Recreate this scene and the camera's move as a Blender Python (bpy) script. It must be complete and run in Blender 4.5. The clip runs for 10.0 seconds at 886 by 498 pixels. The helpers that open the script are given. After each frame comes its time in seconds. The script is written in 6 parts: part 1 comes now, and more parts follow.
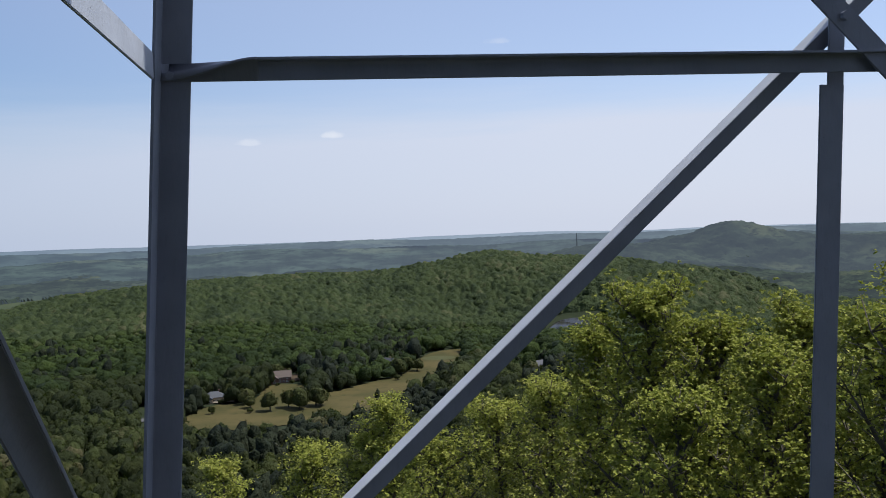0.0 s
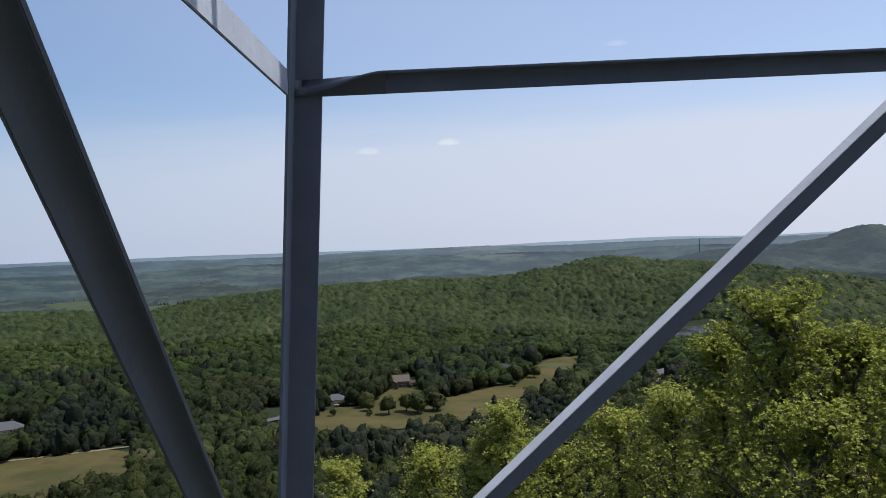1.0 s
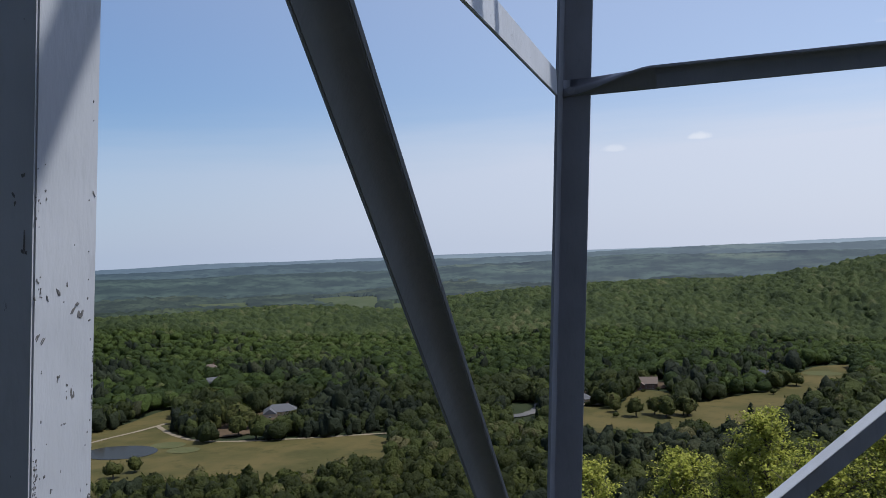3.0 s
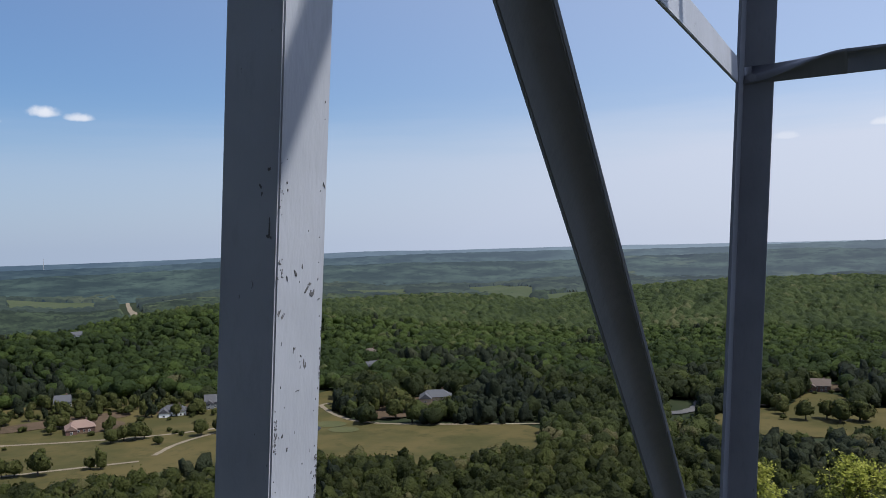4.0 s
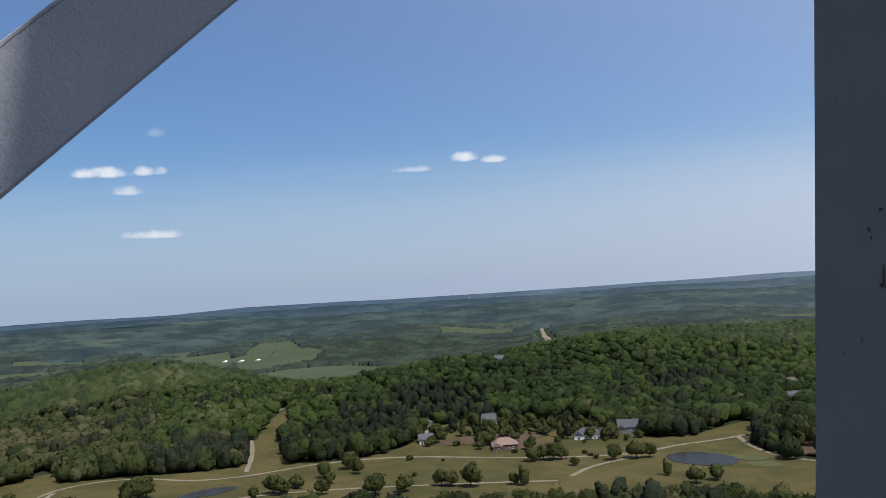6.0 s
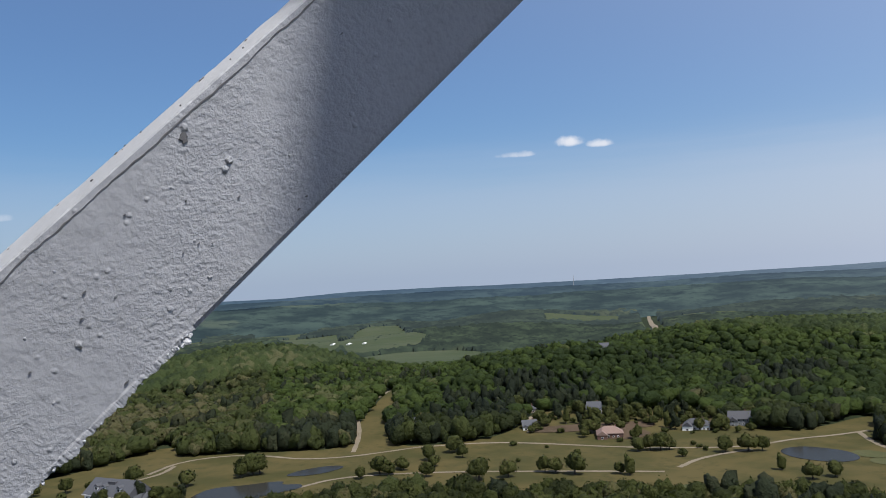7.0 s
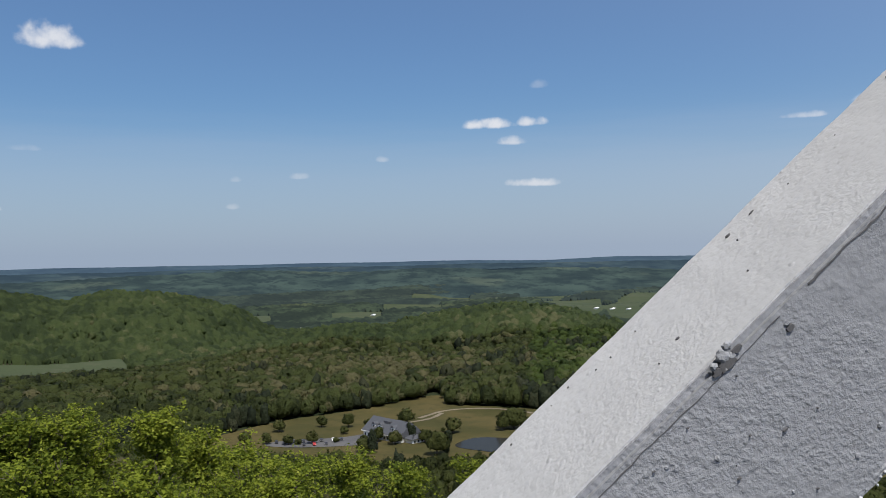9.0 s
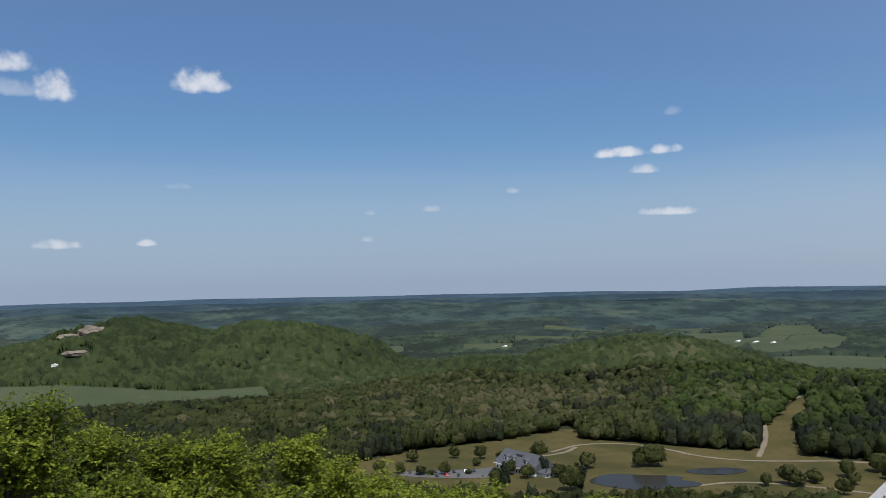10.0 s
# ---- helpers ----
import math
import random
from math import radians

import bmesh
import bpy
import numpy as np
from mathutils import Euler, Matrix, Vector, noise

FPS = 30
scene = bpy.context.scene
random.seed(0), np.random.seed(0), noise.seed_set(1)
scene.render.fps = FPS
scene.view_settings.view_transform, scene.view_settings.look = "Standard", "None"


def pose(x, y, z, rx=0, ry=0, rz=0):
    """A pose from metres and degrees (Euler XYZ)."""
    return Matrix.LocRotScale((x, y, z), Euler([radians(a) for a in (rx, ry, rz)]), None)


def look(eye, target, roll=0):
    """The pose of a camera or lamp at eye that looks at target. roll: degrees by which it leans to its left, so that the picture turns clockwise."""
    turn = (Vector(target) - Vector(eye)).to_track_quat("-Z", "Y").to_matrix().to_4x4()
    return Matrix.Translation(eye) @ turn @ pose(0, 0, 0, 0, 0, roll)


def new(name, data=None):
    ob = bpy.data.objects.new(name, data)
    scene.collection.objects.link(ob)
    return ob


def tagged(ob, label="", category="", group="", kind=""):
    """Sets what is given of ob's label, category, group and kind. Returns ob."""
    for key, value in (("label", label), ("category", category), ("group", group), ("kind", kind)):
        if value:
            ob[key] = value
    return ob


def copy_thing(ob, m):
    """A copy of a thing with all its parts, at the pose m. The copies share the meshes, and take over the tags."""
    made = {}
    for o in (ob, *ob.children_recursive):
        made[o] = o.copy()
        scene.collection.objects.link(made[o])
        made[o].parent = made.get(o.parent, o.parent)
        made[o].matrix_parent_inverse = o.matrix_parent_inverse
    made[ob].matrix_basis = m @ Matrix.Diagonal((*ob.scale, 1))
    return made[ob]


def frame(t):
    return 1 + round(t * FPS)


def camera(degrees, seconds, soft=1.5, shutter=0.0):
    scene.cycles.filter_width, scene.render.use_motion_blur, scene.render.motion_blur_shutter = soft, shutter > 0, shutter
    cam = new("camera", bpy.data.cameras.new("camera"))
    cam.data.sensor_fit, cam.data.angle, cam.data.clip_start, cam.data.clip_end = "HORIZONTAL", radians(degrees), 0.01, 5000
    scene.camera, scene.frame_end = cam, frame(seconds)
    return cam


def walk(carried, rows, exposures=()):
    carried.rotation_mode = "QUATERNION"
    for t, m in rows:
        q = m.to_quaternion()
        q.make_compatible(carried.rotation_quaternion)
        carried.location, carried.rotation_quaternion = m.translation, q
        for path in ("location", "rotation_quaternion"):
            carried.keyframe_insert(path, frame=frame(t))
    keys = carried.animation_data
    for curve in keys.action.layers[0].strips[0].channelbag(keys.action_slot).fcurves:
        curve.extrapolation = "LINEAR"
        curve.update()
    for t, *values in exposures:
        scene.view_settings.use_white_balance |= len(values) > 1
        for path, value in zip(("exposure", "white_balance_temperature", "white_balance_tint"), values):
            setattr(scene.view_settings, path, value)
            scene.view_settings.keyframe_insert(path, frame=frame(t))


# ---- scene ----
EYE = 120.0  # height of the eye over the valley floor
cam = camera(55.85, 10.0, 0.9)
PATH = [
    (0.0, pose(-0.0000, 0.0000, EYE + 0.0000, 88.360, 1.893, 0.000)),
    (0.5, pose(-0.0124, 0.0023, EYE + 0.0074, 88.715, 1.957, 3.586)),
    (1.0, pose(-0.0216, -0.0152, EYE + 0.0071, 89.056, 2.198, 7.963)),
    (1.5, pose(-0.0377, -0.0081, EYE + 0.0124, 89.432, 2.509, 11.948)),
    (2.0, pose(-0.0467, -0.0265, EYE + 0.0114, 89.753, 2.702, 16.086)),
    (2.5, pose(-0.0637, -0.0264, EYE + 0.0100, 89.873, 2.809, 20.638)),
    (4.0, pose(-0.0996, -0.1017, EYE + 0.0108, 89.339, 1.784, 35.313)),
    (4.5, pose(-0.1061, -0.1157, EYE + 0.0128, 89.983, 2.235, 43.666)),
    (5.0, pose(-0.1393, -0.1367, EYE + 0.0196, 90.886, 3.075, 51.010)),
    (5.5, pose(-0.1644, -0.1658, EYE + 0.0237, 91.852, 3.593, 57.720)),
    (7.0, pose(-0.4216, -0.2588, EYE + 0.0820, 91.876, 3.360, 69.734)),
    (7.5, pose(-0.4512, -0.3044, EYE + 0.0718, 90.898, 2.881, 73.978)),
    (8.0, pose(-0.4754, -0.3559, EYE + 0.0713, 89.993, 2.080, 78.668)),
    (8.5, pose(-0.4935, -0.4000, EYE + 0.0728, 89.577, 1.341, 83.449)),
    (9.0, pose(-0.5019, -0.4400, EYE + 0.0820, 90.009, 1.075, 87.788)),
    (9.5, pose(-0.4901, -0.4795, EYE + 0.0898, 91.325, 1.373, 91.682)),
    (10.0, pose(-0.4600, -0.5320, EYE + 0.0967, 92.320, 1.236, 96.753)),
]
walk(cam, PATH, exposures=[(0.0, 0.0, 6200, 10), (2.5, -0.02, 6200, 10), (4.5, 0.04, 6300, 11), (7.0, 0.02, 6400, 11), (8.0, 0.0, 6500, 11), (9.0, -0.08, 6500, 10), (10.0, -0.12, 6350, 10)])

# ---- light: high sun from the side, clear sky with a pale haze layer and small clouds ----
SUN_AZ, SUN_EL = -72.0, 61.0  # degrees; azimuth counted from +y towards -x


def toward(az, el=0.0, dist=1.0):
    a, e = radians(az), radians(el)
    return Vector((-math.sin(a) * math.cos(e), math.cos(a) * math.cos(e), math.sin(e))) * dist


sun = new("sun", bpy.data.lights.new("sun", "SUN"))
sun.data.energy, sun.data.angle, sun.data.color = 4.8, radians(0.53), (1.0, 0.95, 0.86)
sun.matrix_world = look((0, 0, 0), -toward(SUN_AZ, SUN_EL))


class Nodes:
    """Short hand for building node trees."""

    def __init__(self, tree):
        self.tree = tree

    def add(self, kind, ins=None, **props):
        n = self.tree.nodes.new(kind)
        for k, v in props.items():
            if k == "operation":
                n.operation = v
            elif k == "noise_dimensions":
                n.noise_dimensions = v
            elif k == "blend_type":
                n.blend_type = v
            elif k == "data_type":
                n.data_type = v
            elif k == "attribute_name":
                n.attribute_name = v
            elif k == "feature":
                n.feature = v
            elif k == "interpolation_type":
                n.interpolation_type = v
        for k, v in (ins or {}).items():
            if isinstance(v, bpy.types.NodeSocket):
                self.tree.links.new(v, n.inputs[k])
            else:
                n.inputs[k].default_value = v
        return n

    def math(self, op, a, b=0.0, c=0.0):
        return self.add("ShaderNodeMath", {0: a, 1: b, 2: c}, operation=op).outputs[0]

    def mix(self, fac, a, b, blend="MIX"):
        n = self.add("ShaderNodeMix", {0: fac, 6: a, 7: b}, data_type="RGBA", blend_type=blend)
        return n.outputs[2]

    def step(self, v, lo, hi, a=0.0, b=1.0):
        n = self.add("ShaderNodeMapRange", {0: v, 1: lo, 2: hi, 3: a, 4: b}, interpolation_type="SMOOTHSTEP")
        return n.outputs[0]

    def noise(self, vec, scale, detail=2.0, rough=0.5):
        return self.add("ShaderNodeTexNoise", {"Vector": vec, "Scale": scale, "Detail": detail, "Roughness": rough}).outputs[0]


# small fair-weather clouds: azimuth, height, half width, half height (degrees), cover
CLOUDS = [
    (7.3, 6.35, 0.75, 0.25, 0.8), (12.9, 5.9, 0.8, 0.22, 0.45), (-4.2, 12.2, 0.9, 0.2, 0.25),
    (60.6, 8.6, 0.95, 0.34, 0.95), (58.6, 8.35, 0.85, 0.27, 0.85), (64.3, 8.0, 1.3, 0.2, 0.55),
    (84.6, 8.45, 1.9, 0.33, 0.95), (81.6, 8.55, 1.0, 0.32, 0.85), (83.0, 7.3, 1.0, 0.3, 0.7), (81.6, 4.45, 1.9, 0.28, 0.75),
    (112.8, 13.5, 1.9, 0.75, 0.9), (121.6, 12.6, 1.3, 0.9, 0.9), (126.0, 14.0, 3.2, 0.75, 0.9), (124.0, 12.4, 2.0, 0.5, 0.35),
    (121.6, 2.9, 1.3, 0.3, 0.7), (116.2, 3.0, 0.65, 0.22, 0.7), (97.4, 5.1, 0.6, 0.22, 0.3), (91.8, 6.2, 0.45, 0.22, 0.35),
    (101.8, 3.1, 0.45, 0.2, 0.3), (114.3, 6.7, 0.9, 0.2, 0.15), (81.0, 11.0, 0.6, 0.3, 0.2), (101.6, 4.9, 0.4, 0.2, 0.25),
]


def make_sky():
    world = bpy.data.worlds.new("sky")
    scene.world = world
    world.use_nodes = True
    N = Nodes(world.node_tree)
    bg = world.node_tree.nodes["Background"]
    sky = N.tree.nodes.new("ShaderNodeTexSky")
    sky.sky_type, sky.sun_disc = "NISHITA", False
    sky.sun_elevation, sky.sun_rotation = radians(SUN_EL), radians(-SUN_AZ)
    sky.altitude, sky.air_density, sky.dust_density, sky.ozone_density = 250, 1.0, 1.2, 1.2
    co = N.add("ShaderNodeTexCoord").outputs["Generated"]
    xyz = N.add("ShaderNodeSeparateXYZ", {0: co})
    el = N.math("MULTIPLY", N.math("ARCSINE", xyz.outputs[2]), 57.29578)
    az = N.math("MULTIPLY", N.math("ARCTAN2", N.math("MULTIPLY", xyz.outputs[0], -1.0), xyz.outputs[1]), 57.29578)
    # thin pale layer low over the horizon
    wisps = N.noise(N.add("ShaderNodeCombineXYZ", {0: N.math("MULTIPLY", az, 0.04), 1: N.math("MULTIPLY", el, 0.5), 2: 0.3}).outputs[0], 1.6, 4.0, 0.55)
    edge = N.math("ADD", el, N.math("MULTIPLY", N.math("SUBTRACT", wisps, 0.5), 3.0))
    s = toward(SUN_AZ, SUN_EL)
    facing = N.add("ShaderNodeVectorMath", {0: co, 1: tuple(s)}, operation="DOT_PRODUCT").outputs["Value"]
    side = N.step(facing, -0.55, 0.4)
    veil = N.math("MULTIPLY", N.step(edge, 9.8, 4.2), N.math("ADD", 0.26, N.math("MULTIPLY", side, 0.38)))
    layer = N.math("ADD", veil, N.step(el, 11.0, -2.0, 0.0, 0.5))
    layer = N.math("MINIMUM", N.math("ADD", layer, N.step(facing, -0.25, 0.35, 0.0, 0.34)), 0.92)
    blue = N.mix(1.0, sky.outputs[0], N.mix(side, (0.53, 0.76, 0.98, 1), (1.16, 1.24, 1.42, 1)), "MULTIPLY")
    col = N.mix(layer, blue, N.mix(side, (3.95, 4.8, 6.35, 1.0), (6.9, 7.2, 8.15, 1.0)))
    cover = None
    ragged = N.add("ShaderNodeTexNoise", {"Vector": co, "Scale": 62.0, "Detail": 3.0, "Roughness": 0.5}).outputs[0]
    for a, e, w, h, c in CLOUDS:
        dx = N.math("DIVIDE", N.math("SUBTRACT", az, a), w)
        dy = N.math("DIVIDE", N.math("SUBTRACT", el, e - 0.4 * h), h * 1.45)
        dy = N.math("MAXIMUM", dy, N.math("MULTIPLY", dy, -2.3))
        r2 = N.math("ADD", N.math("MULTIPLY", dx, dx), N.math("MULTIPLY", dy, dy))
        r2 = N.math("ADD", r2, N.math("MULTIPLY", N.math("SUBTRACT", ragged, 0.5), 2.7))
        m = N.step(r2, 1.35, -0.25, 0.0, c)
        cover = m if cover is None else N.math("MAXIMUM", cover, m)
    col = N.mix(cover, col, (8.0, 8.2, 8.7, 1.0))
    N.tree.links.new(col, bg.inputs[0])
    bg.inputs[1].default_value = 0.1


make_sky()

# ---- materials ----


def material(name):
    m = bpy.data.materials.new(name)
    m.use_nodes = True
    return m, Nodes(m.node_tree), m.node_tree.nodes["Principled BSDF"]


def relief(N, bsdf, height, strength, dist):
    b = N.add("ShaderNodeBump", {"Strength": strength, "Distance": dist, "Height": height})
    N.tree.links.new(b.outputs[0], bsdf.inputs["Normal"])


def painted_steel(name, base, lumps, chips, grain=(0, 0, 1)):
    """Thick brushed-on grey paint over steel: brush marks along the bar, grime, chips and sparse lumps."""
    m, N, p = material(name)
    co = N.add("ShaderNodeTexCoord").outputs["Object"]
    g = tuple(Vector(grain).normalized())
    along = N.add("ShaderNodeVectorMath", {0: co, 1: g}, operation="DOT_PRODUCT").outputs["Value"]
    off = N.add("ShaderNodeVectorMath", {0: g, "Scale": N.math("MULTIPLY", along, 0.7)}, operation="SCALE").outputs[0]
    brushed = N.add("ShaderNodeVectorMath", {0: co, 1: off}, operation="SUBTRACT").outputs[0]
    col = N.mix(N.step(N.noise(co, 7.0, 3.0), 0.3, 0.7), [c * 0.92 for c in base] + [1], [c * 1.06 for c in base] + [1])
    col = N.mix(N.step(N.noise(brushed, 70.0, 4.0, 0.65), 0.5, 0.75, 0.0, 0.3), col, [c * 0.7 for c in base] + [1])
    spots = N.step(N.noise(brushed, 85.0, 3.0, 0.7), chips, chips + 0.015)
    col = N.mix(spots, col, (0.10, 0.10, 0.105, 1))
    N.tree.links.new(col, p.inputs["Base Color"])
    p.inputs["Roughness"].default_value = 0.5
    p.inputs["Specular IOR Level"].default_value = 0.3
    h = N.math("ADD", N.math("MULTIPLY", N.noise(brushed, 230.0, 4.0, 0.6), 0.4), N.math("MULTIPLY", N.noise(brushed, 75.0, 3.0, 0.5), 0.9))
    h = N.math("SUBTRACT", h, N.math("MULTIPLY", spots, 0.5))
    relief(N, p, h, lumps, 0.003)
    return m


# same grey paint, darkened: the shade on these bars is in the colour
STEEL_SHADED = painted_steel("shade_toned_painted_steel", (0.20, 0.216, 0.258), 0.3, 0.74)


def crusted_paint(name, base, coarse, fine, pitted):
    """Paint laid on thick over rust: a skin of grains a few millimetres wide, soft swellings, and pits where it has flaked."""
    m, N, p = material(name)
    co = N.add("ShaderNodeTexCoord").outputs["Object"]
    grain = N.noise(co, 520.0, 3.0, 0.6)
    swells = N.math("ADD", N.math("MULTIPLY", N.noise(co, 95.0, 2.0, 0.5), 0.6), N.math("MULTIPLY", N.noise(co, 210.0, 2.0, 0.5), 0.45))
    patchy = N.step(N.noise(co, 19.0, 2.0), 0.35, 0.65, 0.15, 1.0)
    beads = N.add("ShaderNodeTexVoronoi", {"Vector": co, "Scale": 190.0, "Randomness": 1.0})
    pick = N.step(N.add("ShaderNodeSeparateColor", {0: beads.outputs["Color"]}).outputs[0], 0.84, 0.88)
    bead = N.math("MULTIPLY", N.step(beads.outputs["Distance"], 0.26, 0.04), pick)
    h = N.math("MULTIPLY", N.step(grain, 0.3, 0.72), N.math("MULTIPLY", patchy, fine))
    h = N.math("ADD", h, N.math("MULTIPLY", swells, coarse))
    h = N.math("ADD", h, N.math("MULTIPLY", bead, 1.3 * fine))
    pits = N.step(N.noise(co, 150.0, 4.0, 0.7), pitted, pitted + 0.02)
    col = N.mix(N.step(N.noise(co, 9.0, 3.0), 0.3, 0.7), [c * 0.93 for c in base] + [1], [c * 1.05 for c in base] + [1])
    col = N.mix(N.step(grain, 0.52, 0.28, 0.0, 0.28), col, [c * 0.55 for c in base] + [1])
    col = N.mix(pits, col, (0.07, 0.07, 0.072, 1))
    N.tree.links.new(col, p.inputs["Base Color"])
    p.inputs["Roughness"].default_value = 0.55
    p.inputs["Specular IOR Level"].default_value = 0.3
    relief(N, p, N.math("SUBTRACT", h, N.math("MULTIPLY", pits, 0.6)), 0.75, 0.0016)
    return m


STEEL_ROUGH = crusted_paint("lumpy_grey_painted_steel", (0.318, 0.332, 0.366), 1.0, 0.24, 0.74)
# sunlit brightness painted into the colour, for upward-facing bands and crumbs
STEEL_SUNLIT_BAND = crusted_paint("sunlit_toned_pale_paint", (0.55, 0.566, 0.60), 0.45, 0.13, 0.73)
# same paint with chips, lightened for the sunlit leg and strut
STEEL_SUNLIT_WORN = painted_steel("sunlit_toned_worn_steel", (0.40, 0.425, 0.485), 0.3, 0.70, (0.1, 0, 1))
BARE = painted_steel("bare_dark_steel", (0.12, 0.12, 0.128), 0.4, 0.8)


def foliage(name, dark, light, pale, patch, sheer=0.4, clumps=0.0):
    """Leaves: tint is one number for each tree, leaves let some light through; clumps is the relief of leaf masses in metres."""
    m, N, p = material(name)
    tint = N.add("ShaderNodeAttribute", attribute_name="tint").outputs["Fac"]
    co = N.add("ShaderNodeNewGeometry").outputs["Position"]
    n = N.noise(co, patch, 3.0, 0.6)
    t = N.math("ADD", N.math("MULTIPLY", N.math("SUBTRACT", n, 0.5), 0.7), tint)
    if clumps:
        fine = N.noise(co, 0.44, 4.0, 0.68)
        t = N.math("ADD", t, N.math("MULTIPLY", N.math("SUBTRACT", fine, 0.5), 0.8))
    col = N.mix(N.step(t, 0.0, 0.6), dark + (1,), light + (1,))
    col = N.mix(N.step(t, 0.72, 1.05), col, pale + (1,))
    N.tree.links.new(col, p.inputs["Base Color"])
    p.inputs["Roughness"].default_value = 0.7
    p.inputs["Specular IOR Level"].default_value = 0.12
    tr = N.add("ShaderNodeBsdfTranslucent", {"Color": N.mix(0.5, col, (0.16, 0.22, 0.03, 1))})
    if clumps:
        b = N.add("ShaderNodeBump", {"Strength": 1.0, "Distance": clumps * 3.0, "Height": fine})
        N.tree.links.new(b.outputs[0], p.inputs["Normal"])
        N.tree.links.new(b.outputs[0], tr.inputs["Normal"])
    mixed = N.add("ShaderNodeMixShader", {0: sheer, 1: p.outputs[0], 2: tr.outputs[0]})
    N.tree.links.new(mixed.outputs[0], N.tree.nodes["Material Output"].inputs[0])
    return m


LEAF = foliage("spring_leaves", (0.115, 0.135, 0.024), (0.29, 0.305, 0.052), (0.42, 0.415, 0.115), 1.1, 0.3)
LEAF_W = foliage("deep_green_spring_leaves", (0.075, 0.105, 0.013), (0.21, 0.25, 0.026), (0.32, 0.34, 0.06), 1.1)
WOODS_A = foliage("bright_woodland_leaves", (0.027, 0.034, 0.012), (0.060, 0.071, 0.020), (0.120, 0.110, 0.050), 0.05, 0.34, 0.9)
# blue raised in the next two for haze across the valley
WOODS = foliage("woodland_leaves", (0.030, 0.039, 0.015), (0.062, 0.077, 0.024), (0.128, 0.119, 0.058), 0.05, 0.34, 0.9)
HILLSIDE = foliage("fresh_green_hillside_leaves", (0.029, 0.046, 0.014), (0.062, 0.091, 0.022), (0.118, 0.128, 0.054), 0.05, 0.34, 0.9)
# paler, bluer leaf colour stands in for haze over the farther hills
WOODS_HAZED = foliage("haze_toned_woodland_leaves", (0.032, 0.048, 0.020), (0.063, 0.087, 0.031), (0.122, 0.126, 0.060), 0.03, 0.34, 0.9)
PINES = foliage("pine_needles", (0.0115, 0.017, 0.0095), (0.021, 0.028, 0.0135), (0.036, 0.040, 0.020), 0.2, 0.1, 0.7)
OLIVE = foliage("parkland_leaves", (0.026, 0.034, 0.010), (0.060, 0.068, 0.019), (0.118, 0.108, 0.045), 0.3, 0.2, 0.7)


def bark():
    m, N, p = material("bark")
    co = N.add("ShaderNodeTexCoord").outputs["Object"]
    n = N.noise(co, 6.0, 4.0)
    N.tree.links.new(N.mix(n, (0.035, 0.028, 0.02, 1), (0.10, 0.085, 0.065, 1)), p.inputs["Base Color"])
    p.inputs["Roughness"].default_value = 0.9
    relief(N, p, n, 0.5, 0.03)
    return m


BARK = bark()


def earth(name, a, b, c, big, small, rough=0.95):
    """A ground surface mottled at two scales."""
    m, N, p = material(name)
    co = N.add("ShaderNodeNewGeometry").outputs["Position"]
    col = N.mix(N.step(N.noise(co, big, 4.0, 0.6), 0.35, 0.65), a + (1,), b + (1,))
    col = N.mix(N.step(N.noise(co, small, 3.0, 0.7), 0.5, 0.75, 0.0, 0.7), col, c + (1,))
    N.tree.links.new(col, p.inputs["Base Color"])
    p.inputs["Roughness"].default_value = rough
    p.inputs["Specular IOR Level"].default_value = 0.1
    return m


FLOOR = earth("woodland_floor", (0.018, 0.027, 0.012), (0.026, 0.034, 0.016), (0.036, 0.036, 0.022), 0.02, 0.3)
GRASS = earth("mown_grass", (0.053, 0.051, 0.018), (0.088, 0.072, 0.028), (0.042, 0.042, 0.015), 0.022, 0.09)
GREEN = earth("putting_green", (0.066, 0.072, 0.031), (0.078, 0.08, 0.037), (0.058, 0.066, 0.03), 0.05, 0.3)
# greyed towards blue, with haze over the far fields mixed into the colour
MEADOW = earth("meadow", (0.048, 0.064, 0.033), (0.060, 0.074, 0.040), (0.075, 0.080, 0.052), 0.006, 0.03)
DIRT = earth("bare_soil", (0.085, 0.06, 0.04), (0.065, 0.048, 0.031), (0.12, 0.088, 0.06), 0.05, 0.3)
PATHS = earth("pale_cart_path", (0.18, 0.152, 0.112), (0.215, 0.182, 0.135), (0.13, 0.115, 0.075), 0.05, 0.5)
ASPHALT = earth("asphalt", (0.095, 0.095, 0.1), (0.12, 0.118, 0.118), (0.07, 0.07, 0.07), 0.05, 0.6)
QUARRY = earth("quarry_rock", (0.17, 0.145, 0.12), (0.24, 0.205, 0.165), (0.08, 0.07, 0.055), 0.02, 0.08)


def water(name, gloss, rough, index=1.33):
    m, N, p = material(name)
    p.inputs["Base Color"].default_value = (0.030, 0.030, 0.027, 1)
    p.inputs["Specular IOR Level"].default_value = gloss
    p.inputs["IOR"].default_value = index
    p.inputs["Roughness"].default_value = rough
    co = N.add("ShaderNodeNewGeometry").outputs["Position"]
    relief(N, p, N.noise(co, 1.2, 3.0), 0.05, 0.1)
    return m


WATER = water("pond_water", 0.05, 0.14, 1.2)
LAKE_WATER = water("silvery_lake_water", 0.6, 0.12)


